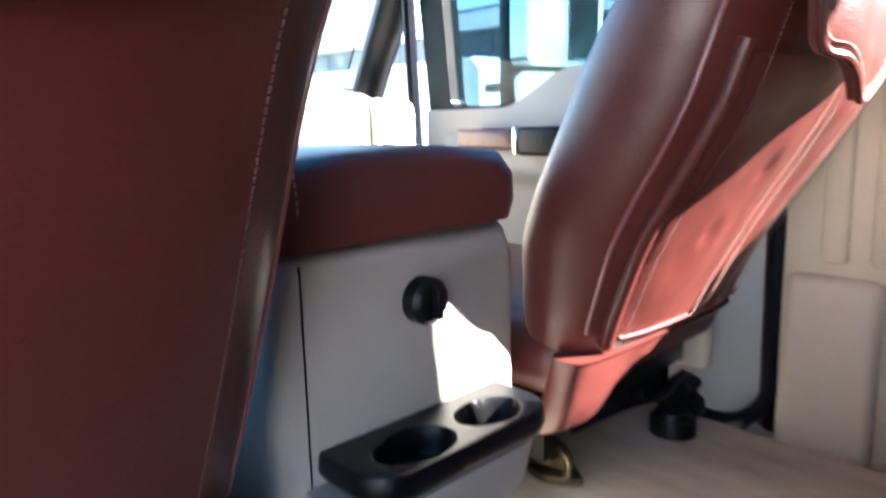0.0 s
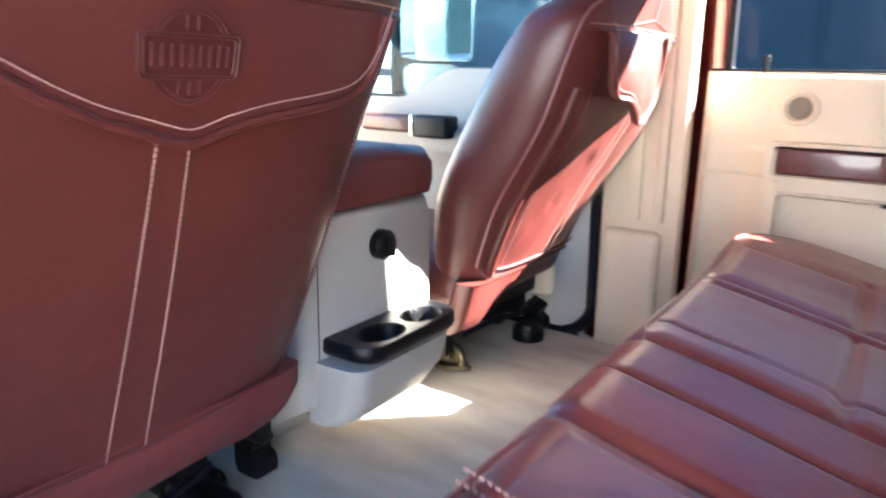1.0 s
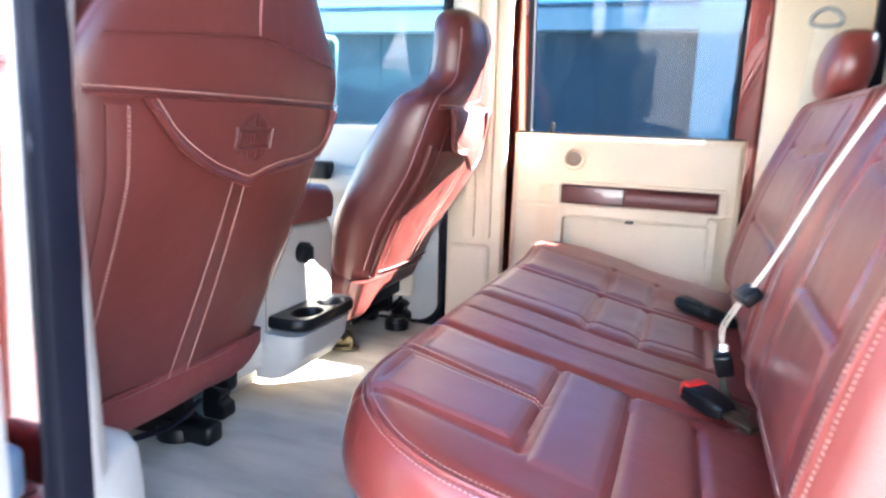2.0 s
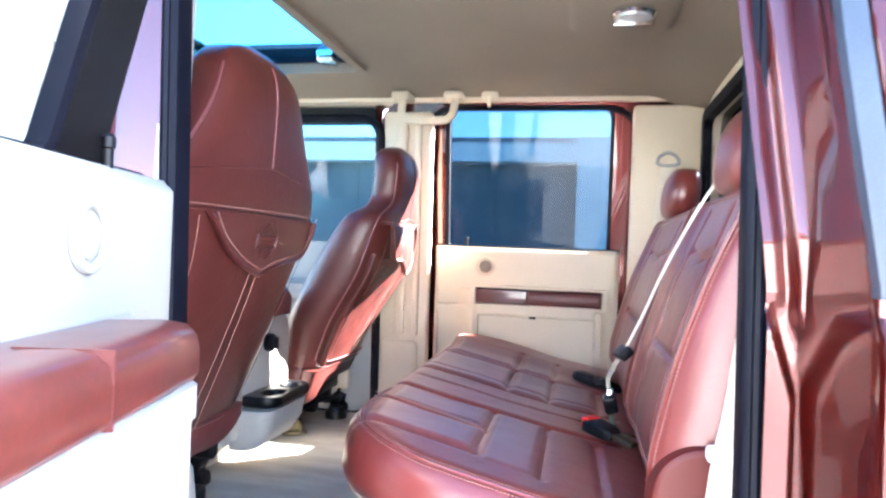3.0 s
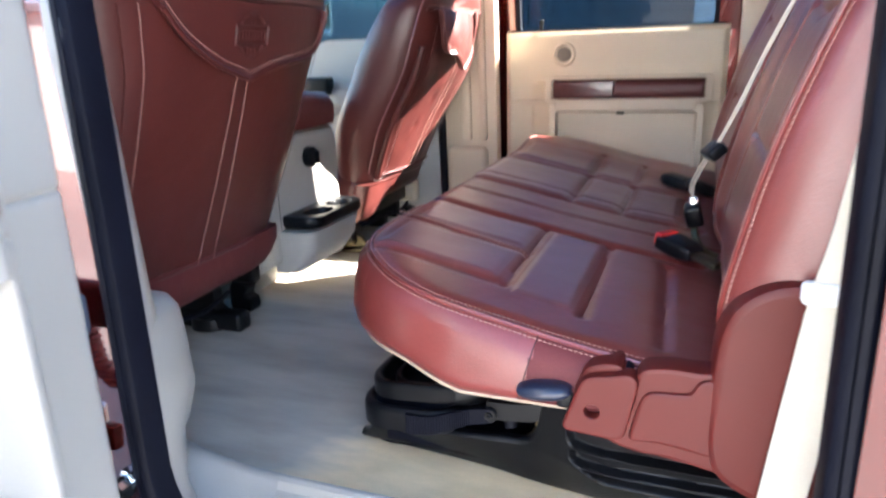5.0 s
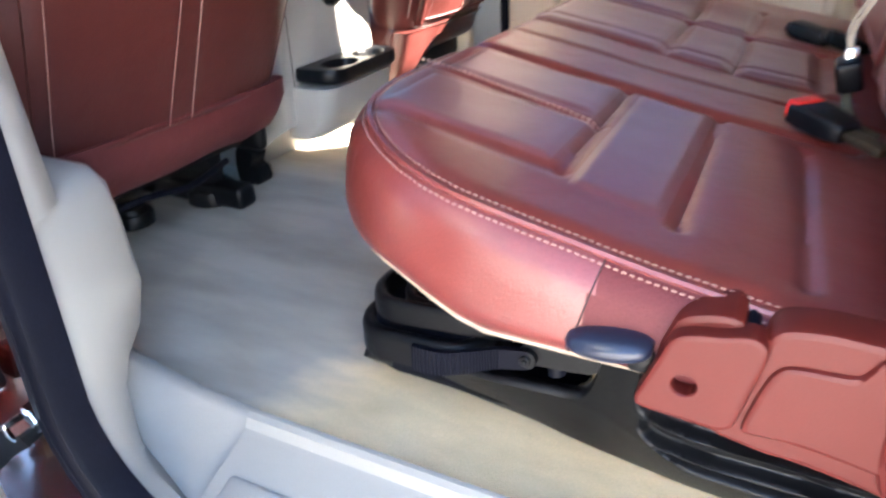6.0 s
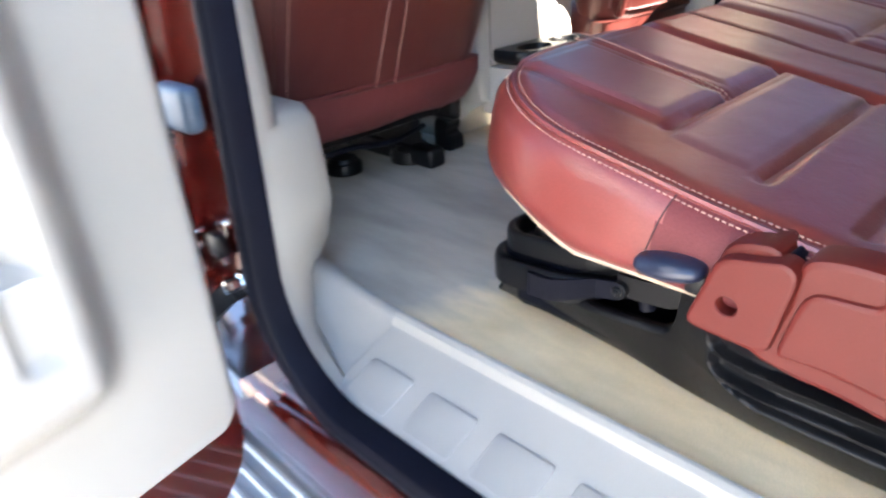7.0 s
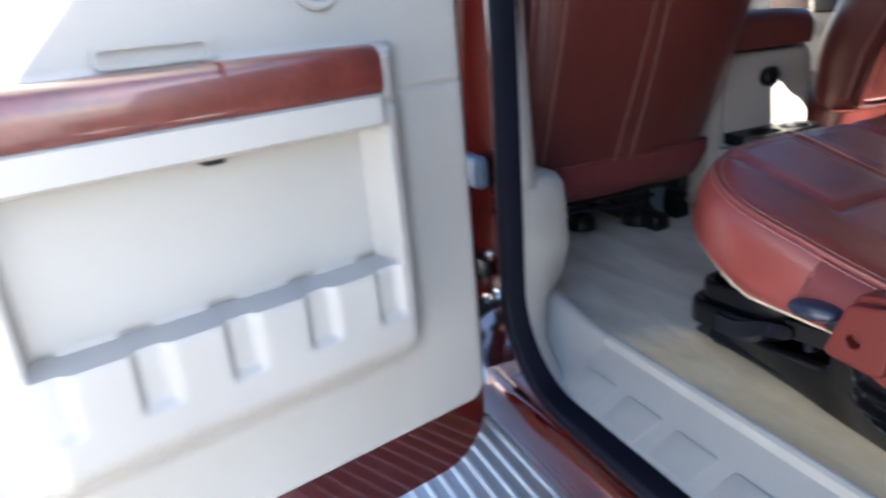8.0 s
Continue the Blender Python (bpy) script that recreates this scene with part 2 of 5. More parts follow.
def sweep(path, section, closed=False, up=(0, 0, 1), bm=None):
    """A section of (side, up) pairs carried along a path."""
    rings = []
    n = len(path)
    for i, p in enumerate(path):
        a = path[(i - 1) % n] if closed or i else p
        b = path[(i + 1) % n] if closed or i < n - 1 else p
        t = (Vector(b) - Vector(a)).normalized()
        side = t.cross(Vector(up))
        side = side.normalized() if side.length > 1e-4 else Vector((1, 0, 0))
        top = side.cross(t).normalized()
        rings.append([Vector(p) + side * sx + top * sz for sx, sz in section])
    if closed:
        rings.append(rings[0])
    return loft(rings, bm, cap=not closed)


def disc(r, n=10, sx=1.0, sz=1.0):
    return [(r * sx * math.cos(2 * math.pi * i / n), r * sz * math.sin(2 * math.pi * i / n)) for i in range(n)]


def tube(path, r, n=8, closed=False, up=(0, 0, 1), bm=None):
    return sweep(path, disc(r, n), closed, up, bm)


def rr(x0, x1, z0, z1, r, n=8, rs=None):
    """A rounded rectangle, anticlockwise from the lower right corner."""
    rs = rs or (r, r, r, r)
    out = []
    for (cx, cz, a0), q in zip(((x1, z0, -90), (x1, z1, 0), (x0, z1, 90), (x0, z0, 180)), rs):
        ex = cx - q if cx == x1 else cx + q
        ez = cz + q if cz == z0 else cz - q
        for i in range(n + 1):
            a = radians(a0 + 90 * i / n)
            out.append((ex + q * math.cos(a), ez + q * math.sin(a)))
    return out


def plate(outer, inner, y0, y1, bm=None):
    """A plate in x and z with a hole, or a full plate, from y0 to y1."""
    bm = bm or bmesh.new()
    n = len(outer)
    loops = [[bm.verts.new((x, y, z)) for x, z in o] for o, y in ((outer, y0), (outer, y1))]
    if inner:
        loops += [[bm.verts.new((x, y, z)) for x, z in inner] for y in (y1, y0)]
        pairs = ((0, 1), (1, 2), (2, 3), (3, 0))
    else:
        pairs = ((0, 1),)
        bm.faces.new(loops[0])
        bm.faces.new(loops[1][::-1])
    for a, b in pairs:
        for i in range(n):
            k = (i + 1) % n
            bm.faces.new((loops[a][i], loops[a][k], loops[b][k], loops[b][i]))
    return bm


def tumble(bm, side, slope=0.13, z0=1.5):
    """The sides of the cab lean in above the window line."""
    for v in bm.verts:
        if v.co.z > z0:
            v.co.y -= side * (v.co.z - z0) * slope
    return bm


def stitches(path, pitch=0.008, length=0.0055, r=0.0011, bm=None):
    """Short thread ends along a path."""
    bm = bm or bmesh.new()
    left = 0.0
    for a, b in zip(path, path[1:]):
        a, b = Vector(a), Vector(b)
        seg = (b - a).length
        if seg < 1e-6:
            continue
        t = (b - a) / seg
        while left < seg:
            c = a + t * left
            q = t.to_track_quat('X', 'Z').to_matrix().to_4x4()
            bmesh.ops.create_cube(bm, size=1.0, matrix=Matrix.Translation(c) @ q @ Matrix.Diagonal((length, 2 * r, 2 * r, 1)))
            left += pitch
        left -= seg
    return bm


def ease(t):
    t = min(1.0, max(0.0, t))
    return t * t * (3 - 2 * t)


def lerp_table(rows, z):
    """Smooth values between the rows of a table keyed by its first column."""
    if z <= rows[0][0]:
        return rows[0][1:]
    for i in range(len(rows) - 1):
        if z <= rows[i + 1][0]:
            a, b, c, d = rows[max(i - 1, 0)], rows[i], rows[i + 1], rows[min(i + 2, len(rows) - 1)]
            h = c[0] - b[0]
            t = (z - b[0]) / h
            out = []
            for k in range(1, len(b)):
                m0 = (c[k] - a[k]) / max(1e-6, c[0] - a[0]) * h
                m1 = (d[k] - b[k]) / max(1e-6, d[0] - b[0]) * h
                out.append((2 * t ** 3 - 3 * t * t + 1) * b[k] + (t ** 3 - 2 * t * t + t) * m0 + (3 * t * t - 2 * t ** 3) * c[k] + (t ** 3 - t * t) * m1)
            return out
    return rows[-1][1:]


# ---- ground and distance ----
g = part("ground", box(-400, 400, -400, 400, -0.3, 0), CONCRETE)
tagged(g, "pale sunlit concrete yard under the truck", "ground", kind="structure")


def warehouse():
    t = thing("warehouse", "long grey sided building with white fascia and pale post", "building")
    part("wall", box(-16, 12, 7.0, 13, 0, 2.62), SIDING, t)
    part("fascia", box(-16.2, 12.2, 6.75, 13.2, 2.62, 2.86), WHITE_PAINT, t, "white painted fascia board")
    part("roof", box(-16, 12, 7.2, 13, 2.86, 3.0), SIDING, t)
    part("post", box(0.33, 0.72, 6.55, 6.9, 0, 2.9), WHITE_PAINT, t, "pale square post")
    for k in range(28):
        part("siding_joint", box(-15.6 + k, -15.56 + k, 6.985, 7.0, 0, 2.6), SIDING, t)
    return settle(t)


warehouse()


def parked_van(x0, y0):
    """A white van parked along the building."""
    t = thing("parked_van", "white panel van parked before the grey building", "van")
    prof = [(0.0, 0.35), (0.0, 0.95), (0.10, 1.05), (0.85, 1.18), (1.45, 1.88), (1.65, 1.95), (4.7, 1.95), (4.8, 1.85), (4.85, 0.4), (4.8, 0.35)]
    bm = loft([[Vector((x0 + x, y0 + y, 0.4 + (z - 0.35) * k + (0.0 if k == 1 else 0.02))) for x, z in prof] for y, k in ((0.0, 0.97), (0.06, 1.0), (1.75, 1.0), (1.81, 0.97))])
    part("body", bm, WHITE_CAR, t)
    part("side_window", plate([(x0 + 1.05, 1.32), (x0 + 1.95, 1.32), (x0 + 1.95, 1.80), (x0 + 1.52, 1.80)], None, y0 - 0.004, y0 + 0.02), BLACK, t)
    part("rear_side_window", box(x0 + 2.15, x0 + 3.2, y0 - 0.004, y0 + 0.02, 1.34, 1.80, 0.004), BLACK, t)
    part("windscreen", loft([[Vector((x0 + x - 0.01, y0 + y, z)) for y in (0.18, 1.63)] + [Vector((x0 + x + 0.02, y0 + y, z)) for y in (1.63, 0.18)] for x, z in ((0.92, 1.30), (1.42, 1.88))]), BLACK, t)
    for x in (0.85, 3.9):
        for y in (0.02, 1.6):
            w = part("wheel", loft([[Vector((x0 + x + r * math.cos(a), y0 + y + d, 0.34 + r * math.sin(a))) for a in [k * math.pi / 12 for k in range(24)]] for r, d in ((0.30, -0.02), (0.34, 0.02), (0.34, 0.17), (0.30, 0.21))]), RUBBER, t)
            part("rim", loft([[Vector((x0 + x + r * math.cos(a), y0 + y + d, 0.34 + r * math.sin(a))) for a in [k * math.pi / 8 for k in range(16)]] for r, d in ((0.20, -0.03), (0.18, -0.035), (0.05, -0.02))]), CHROME, w)
    for y in (0.18, 1.45):
        part("headlight", box(x0 - 0.015, x0 + 0.05, y0 + y, y0 + y + 0.2, 0.85, 1.0, 0.02), LENS_CLEAR, t)
    return settle(t)


parked_van(-9.4, 4.6)


def bounce_wall():
    """An unseen pale wall, added to bounce sunlight in through the open door."""
    t = thing("yard_building", "unseen pale wall added to bounce sunlight into the cab", "building")
    part("wall", box(-24, 24, -13.4, -13.0, 0, 4.2), BOUNCE_PALE, t)
    part("roof", box(-24.3, 24.3, -17, -12.7, 4.2, 4.4), SIDING, t)
    return settle(t)


bounce_wall()

# ---- cab shell ----
FLOOR = 0.845
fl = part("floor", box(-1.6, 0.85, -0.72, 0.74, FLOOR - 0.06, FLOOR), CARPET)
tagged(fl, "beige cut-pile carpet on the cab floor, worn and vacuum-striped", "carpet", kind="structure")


def roof():
    def top(u, v):
        x, y = -1.15 + 2.0 * u, -0.82 + 1.64 * v
        z = 2.085 - 0.06 * abs(y / 0.82) ** 6 - 0.05 * ease((x - 0.6) / 0.25) - 0.02 * ease((-0.9 - x) / 0.3)
        d = math.hypot((x - 0.47) / 0.17, (y + 0.05) / 0.22)
        z -= 0.012 * ease(1.6 - d * 1.2)
        return Vector((x, y, z))
    bm = bmesh.new()
    nu, nv = 100, 82
    vs = {}
    def vert(i, j):
        if (i, j) not in vs:
            vs[i, j] = bm.verts.new(top(i / nu, j / nv))
        return vs[i, j]
    for i in range(nu):
        for j in range(nv):
            x, y = -1.15 + 2.0 * (i + 0.5) / nu, -0.82 + 1.64 * (j + 0.5) / nv
            if -0.90 < x < -0.345 and abs(y) < 0.45:
                continue
            bm.faces.new((vert(i, j), vert(i + 1, j), vert(i + 1, j + 1), vert(i, j + 1)))
    made = bmesh.ops.extrude_face_region(bm, geom=bm.faces[:])
    for v in made["geom"]:
        if isinstance(v, bmesh.types.BMVert):
            v.co.z = 2.15 - 0.05 * abs(v.co.y / 0.82) ** 4
    ob = part("ceiling", bm, CLOTH)
    tagged(ob, "tan cloth headliner with a glass sunroof", "ceiling", kind="structure")
    rim = plate([(x, y) for x, y in rr(-0.925, -0.32, -0.475, 0.475, 0.04)], [(x, y) for x, y in rr(-0.895, -0.35, -0.445, 0.445, 0.03)], 0, 0.03)
    for v in rim.verts:
        v.co = Vector((v.co.x, v.co.z, 2.07 + v.co.y))
    t = thing("sunroof", "tinted glass sunroof with beige surround and black seal", "sunroof", kind="structure")
    part("surround", rim, CLOTH, t)
    seal = plate(rr(-0.90, -0.345, -0.45, 0.45, 0.03), rr(-0.88, -0.365, -0.43, 0.43, 0.03), 0, 0.05)
    for v in seal.verts:
        v.co = Vector((v.co.x, v.co.z, 2.102 + v.co.y))
    part("seal", seal, RUBBER, t)
    part("pane", box(-0.885, -0.36, -0.435, 0.435, 2.118, 2.124), ROOF_GLASS, t, "tinted sunroof glass")
    part("wind_deflector", box(-0.92, -0.88, -0.40, 0.40, 2.11, 2.16, 0.008), BLACK, t)
    part("drive_block", box(-0.46, -0.40, 0.33, 0.41, 2.08, 2.12, 0.01), CHROME, t)
    outer = plate(rr(-1.25, 0.98, -0.80, 0.80, 0.1), rr(-0.90, -0.345, -0.45, 0.45, 0.03), 0, 0.02)
    for v in outer.verts:
        v.co = Vector((v.co.x, v.co.z, 2.155 + v.co.y))
    tagged(part("roof_skin", outer, PAINT), "red painted cab roof skin", "roof", kind="structure")


roof()

OPEN_IN = rr(-0.182, 0.622, 0.775, 1.975, 0.14, 8, (0.16, 0.14, 0.10, 0.16))
SHUT = rr(-0.37, 0.775, 0.66, 2.06, 0.14)


OPEN_FAR = rr(-0.182, 0.622, 0.775, 2.026, 0.14, 8, (0.16, 0.14, 0.10, 0.16))
OPEN_NEAR = [(x + 0.012 - 0.055 * (z - 1.2), z) if x < 0 else (x, z) for x, z in OPEN_IN]


def side_wall(side):
    """The body side with its rear door opening; side -1 is the driver's side."""
    t = thing("wall_left" if side < 0 else "wall_right", "red painted cab side with door jamb and black weatherstrip", "body side", kind="structure")
    y = lambda d: side * d
    part("jamb", tumble(plate(SHUT, OPEN_NEAR if side < 0 else OPEN_FAR, y(0.876), y(0.83)), side), PAINT, t)
    skin = [(1.004, 0.56), (1.010, 0.80), (1.012, 1.20), (1.012, 1.385), (1.008, 1.405), (0.999, 1.425), (0.990, 1.436), (0.988, 1.446), (0.990, 1.452), (0.997, 1.52), (0.999, 1.75), (0.998, 2.04 if side < 0 else 2.12), (0.872, 2.04 if side < 0 else 2.12), (0.872, 0.56)]
    def skin_piece(cuts):
        rings = [[Vector((x - (0.115 * max(0.0, z - 1.45) if x < 0.74 else 0.0), y(d - k if d > 0.9 else d), z)) for d, z in skin] for x, k in cuts]
        return tumble(loft(rings), side)
    part("outer_skin", skin_piece(((0.7275, 0.008), (0.7290, 0.002), (0.732, 0.0), (1.00, 0.0))), PAINT, t, "", 30)
    part("skin_flange", skin_piece(((0.7000, 0.014), (0.7015, 0.004), (0.704, 0.0), (0.720, 0.0), (0.7228, 0.002), (0.7238, 0.008))), PAINT, t, "", 30)
    part("drip_rail", tumble(box(-1.2, 0.772, y(0.95), y(0.86), 2.02 if side < 0 else 2.10, 2.055 if side < 0 else 2.13, 0.012, 3), side), PAINT, t)
    part("pillar_skin", tumble(box(-0.395, -0.362, y(0.985), y(0.86), 0.68, 2.06, 0.01), side), PAINT, t)
    path = [Vector((x, y(0.872), z)) for x, z in (OPEN_NEAR if side < 0 else OPEN_FAR)]
    path = [p - Vector((0, side * max(0, p.z - 1.5) * 0.13, 0)) for p in path]
    sec = [(-0.019, -0.026), (-0.020, 0.004), (-0.018, 0.010), (-0.013, 0.014), (-0.008, 0.0155), (-0.0065, 0.011), (-0.005, 0.0155), (0.002, 0.0165), (0.007, 0.0145), (0.0085, 0.0095), (0.010, 0.013), (0.015, 0.009), (0.017, 0.002), (0.0145, -0.003), (0.018, -0.009), (0.019, -0.026)]
    part("weatherstrip", sweep(path, [(0.85 * a, b) for a, b in sec], True, (0, side, 0)), RUBBER, t, "", 30)
    part("header", tumble(box(-1.2, 0.9, y(0.80), y(0.86), 1.99 if side < 0 else 2.034, 2.16, 0.01), side, 0.10), BEIGE, t)
    return t


wl = side_wall(-1)
wr = side_wall(1)


# near side extras
def near_trim():
    # step where the jamb meets the outer skin, and its grey moulding
    part("moulding", tumble(loft([[Vector((x0, -1.003, z)), Vector((x0 + 0.024, -1.006, z)), Vector((x0 + 0.024, -0.985, z)), Vector((x0, -0.98, z))] for x0, z in ((0.700, 1.447), (0.699, 1.46), (0.668, 1.72), (0.640, 2.02))]), -1), GREY_STRIP, wl, "grey rubber moulding")
    def press(u, v):
        """Inner face of the rear jamb: lower lip, dark flat and a long tapering bulge above it."""
        x, z = 0.626 + 0.119 * u, 0.70 + 1.33 * v
        cut = 0.630 + 0.028 * min(1.0, max(0.0, (1.423 - z) / 0.10))
        h = 0.013 * ease((cut + 0.004 - x) / 0.008) * ease((1.425 - z) / 0.02)
        left = 0.654 + 0.031 * min(1.0, max(0.0, (1.415 - z) / 0.072))
        mid = ease((x - left + 0.004) / 0.010) * ease((0.699 - x) / 0.014) * ease((z - 1.338) / 0.02)
        h += mid * (0.013 + 0.007 * math.sin(math.pi * min(1.0, max(0.0, (x - left) / (0.699 - left)))))
        h += 0.004 * ease((0.655 - x) / 0.02) * ease((z - 1.42) / 0.02)
        h += 0.0012 * noise.noise(Vector((x * 40, z * 9, 0.3)))
        h -= 0.003 * math.exp(-((z - 1.418) / 0.004) ** 2) * ease((x - 0.70) / 0.01)
        lean = -0.10 * max(0.0, z - 1.45)
        return Vector((x + lean, -0.8775 - h + 0.002, z))
    part("jamb_pressing", tumble(grid(press, 60, 130), -1), PAINT, wl, "pressed red painted rear door jamb", 70)
    rings = []
    for k in range(27):
        z = 0.70 + 1.33 * k / 26
        lean = -0.115 * max(0.0, z - 1.45)
        rings.append([Vector((x + lean, y, z)) for x, y in ((0.742, -0.874), (0.744, -0.886), (0.741, -0.905), (0.729, -0.950), (0.709, -0.988), (0.703, -0.9945), (0.712, -0.998), (0.755, -0.95), (0.76, -0.874))])
    part("jamb_return", tumble(loft(rings), -1), PAINT, wl, "", 60)
    s = thing("door_striker", "dark metal door striker bolted to the jamb", "striker")
    part("base", box(0.676, 0.698, -0.893, -0.874, 1.132, 1.186, 0.005), BLACK, s)
    part("loop", sweep(smooth_path([(0.678, -0.884, 1.168), (0.664, -0.898, 1.171), (0.650, -0.902, 1.168), (0.652, -0.903, 1.156), (0.672, -0.899, 1.149), (0.690, -0.884, 1.150)], 6), disc(0.0055, 8)), BLACK, s)
    settle(s)
    # B pillar trim and kick trim
    rings = []
    for k in range(13):
        z = 1.118 + 0.882 * k / 12
        x1 = -0.160 - 0.055 * (z - 1.2)
        rings.append([Vector((x1 + a, y, z)) for a, y in ((-0.030, -0.858), (0.0, -0.858), (0.0, -0.824), (-0.024, -0.790), (-0.033, -0.786), (-0.15, -0.784), (-0.15, -0.826), (-0.040, -0.828))])
    part("pillar_trim", tumble(loft(rings), -1), SHADED_TRIM, wl, "pale beige pillar trim")
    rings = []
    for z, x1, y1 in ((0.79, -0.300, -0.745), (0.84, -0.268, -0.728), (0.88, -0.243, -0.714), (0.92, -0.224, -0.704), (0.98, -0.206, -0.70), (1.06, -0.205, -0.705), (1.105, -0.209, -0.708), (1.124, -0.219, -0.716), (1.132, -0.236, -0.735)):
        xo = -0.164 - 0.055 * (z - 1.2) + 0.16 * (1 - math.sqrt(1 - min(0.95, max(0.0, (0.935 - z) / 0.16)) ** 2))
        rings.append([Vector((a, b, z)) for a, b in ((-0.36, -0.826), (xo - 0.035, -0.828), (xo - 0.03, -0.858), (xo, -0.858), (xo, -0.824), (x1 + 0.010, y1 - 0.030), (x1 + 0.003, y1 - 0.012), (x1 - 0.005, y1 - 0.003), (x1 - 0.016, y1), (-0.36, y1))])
    part("kick_trim", loft(rings), SHADED_TRIM, wl, "pale beige kick trim", 75)
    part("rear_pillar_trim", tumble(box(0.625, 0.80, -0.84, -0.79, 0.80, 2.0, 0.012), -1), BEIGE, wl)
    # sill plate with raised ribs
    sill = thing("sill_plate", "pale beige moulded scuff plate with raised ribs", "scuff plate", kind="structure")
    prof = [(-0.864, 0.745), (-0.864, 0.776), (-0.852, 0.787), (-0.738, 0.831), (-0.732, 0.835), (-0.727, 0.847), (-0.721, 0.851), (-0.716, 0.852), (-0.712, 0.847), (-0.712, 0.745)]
    part("plate", loft([[Vector((x, a, b)) for a, b in prof] for x in (-0.062, -0.05, 0.2, 0.6, 0.70)]), SHADED_TRIM, sill, "", 14)
    for k in range(6):
        x = -0.044 + 0.112 * k
        pad_ = rr(x, x + 0.082, -0.838, -0.780, 0.006, 5)
        rib = [[Vector((x + 0.041 + (px - x - 0.041) * (1 - d / 0.041), -0.809 + (py + 0.809) * (1 - d / 0.029), 0.787 + 0.386 * (py + 0.852) + h)) for px, py in pad_] for d, h in ((0.0, -0.003), (0.0, 0.0004), (0.0010, 0.0010), (0.003, 0.0013))]
        part("rib", loft(rib), SHADED_TRIM, sill)
    settle(sill)
    rings = []
    for x, up in ((-0.30, 0.11), (-0.24, 0.062), (-0.20, 0.036), (-0.16, 0.016), (-0.11, 0.003), (-0.058, -0.003)):
        rings.append([Vector((x, a, q)) for a, q in ((-0.864, 0.745), (-0.864, 0.772 + up * 0.6), (-0.852, 0.784 + up * 0.7), (-0.78, 0.811 + up * 0.9), (-0.738, 0.827 + up), (-0.727, 0.843 + up * 0.6), (-0.720, 0.848 + up * 0.5), (-0.710, 0.848 + up * 0.4), (-0.710, 0.745))])
    part("sill_toe", loft(rings), SHADED_TRIM, wl, "", 60)
    part("rocker", box(-1.2, 0.77, -0.895, -0.80, 0.625, 0.752, 0.025, 3), PAINT, wl)
    # running board
    rb = part("running_board", box(-1.1, 1.1, -1.16, -0.72, 0.44, 0.49, 0.02, 3), ALU, wl, "silver ribbed aluminium running board")
    for k in range(11):
        part("tread_rib", box(-1.05, 1.05, -1.14 + k * 0.036, -1.124 + k * 0.036, 0.488, 0.496, 0.003, 1), ALU, rb)
    part("support_arm", box(-0.5, -0.44, -0.86, -0.80, 0.45, 0.66), BLACK, rb)


near_trim()


def far_trim():
    part("pillar_trim", tumble(box(-0.345, -0.155, 0.795, 0.84, 0.80, 2.0, 0.012), 1, 0.10), BEIGE, wr, "beige pillar trim")
    part("belt_guide", tumble(box(-0.285, -0.245, 0.768, 0.797, 1.15, 1.95, 0.010), 1, 0.10), BEIGE, wr)
    part("belt_guide_edge", tumble(box(-0.215, -0.190, 0.768, 0.797, 1.15, 1.95, 0.010), 1, 0.10), BEIGE, wr)
    part("pillar_foot", box(-0.335, -0.190, 0.765, 0.80, 0.80, 1.13, 0.02, 3), BEIGE, wr)
    part("rear_pillar_trim", tumble(box(0.575, 0.82, 0.79, 0.84, 0.80, 2.02, 0.015), 1, 0.10), BEIGE, wr)
    part("sill_plate", box(-0.4, 0.85, 0.70, 0.85, 0.78, 0.815, 0.01), BEIGE_LIGHT, wr)
    path = [Vector((x, 0.805 - max(0, z - 1.5) * 0.13, z)) for x, z in rr(-1.26, -0.355, 0.82, 1.975, 0.12, 8, (0.10, 0.08, 0.2, 0.1))]
    part("front_weatherstrip", tube(path, 0.016, 8, True, (0, 1, 0)), RUBBER, wr)
    part("sill_shell", box(-1.3, 1.0, 0.82, 0.98, 0.58, 0.76, 0.02), PAINT, wr)


far_trim()


def rear_wall():
    t = thing("wall_rear", "beige cab back wall with dark rear window", "back wall", kind="structure")
    hole = rr(-0.70, 0.70, 1.50, 1.97, 0.05)
    bm = plate(rr(-0.84, 0.84, 0.76, 2.12, 0.02), hole, 0, 0.12)
    for v in bm.verts:
        v.co = Vector((0.82 + v.co.y, v.co.x, v.co.z))
    part("panel", bm, BEIGE, t)
    bm = plate(rr(-0.715, 0.715, 1.485, 1.985, 0.05), rr(-0.68, 0.68, 1.52, 1.95, 0.04), 0, 0.03)
    for v in bm.verts:
        v.co = Vector((0.80 + v.co.y, v.co.x, v.co.z))
    part("window_seal", bm, RUBBER, t)
    part("pane", box(0.86, 0.866, -0.70, 0.70, 1.50, 1.97), DARK_GLASS, t)
    for y in (-0.25, 0.25):
        part("slider_frame", box(0.85, 0.862, y - 0.012, y + 0.012, 1.50, 1.97), BLACK, t)


rear_wall()


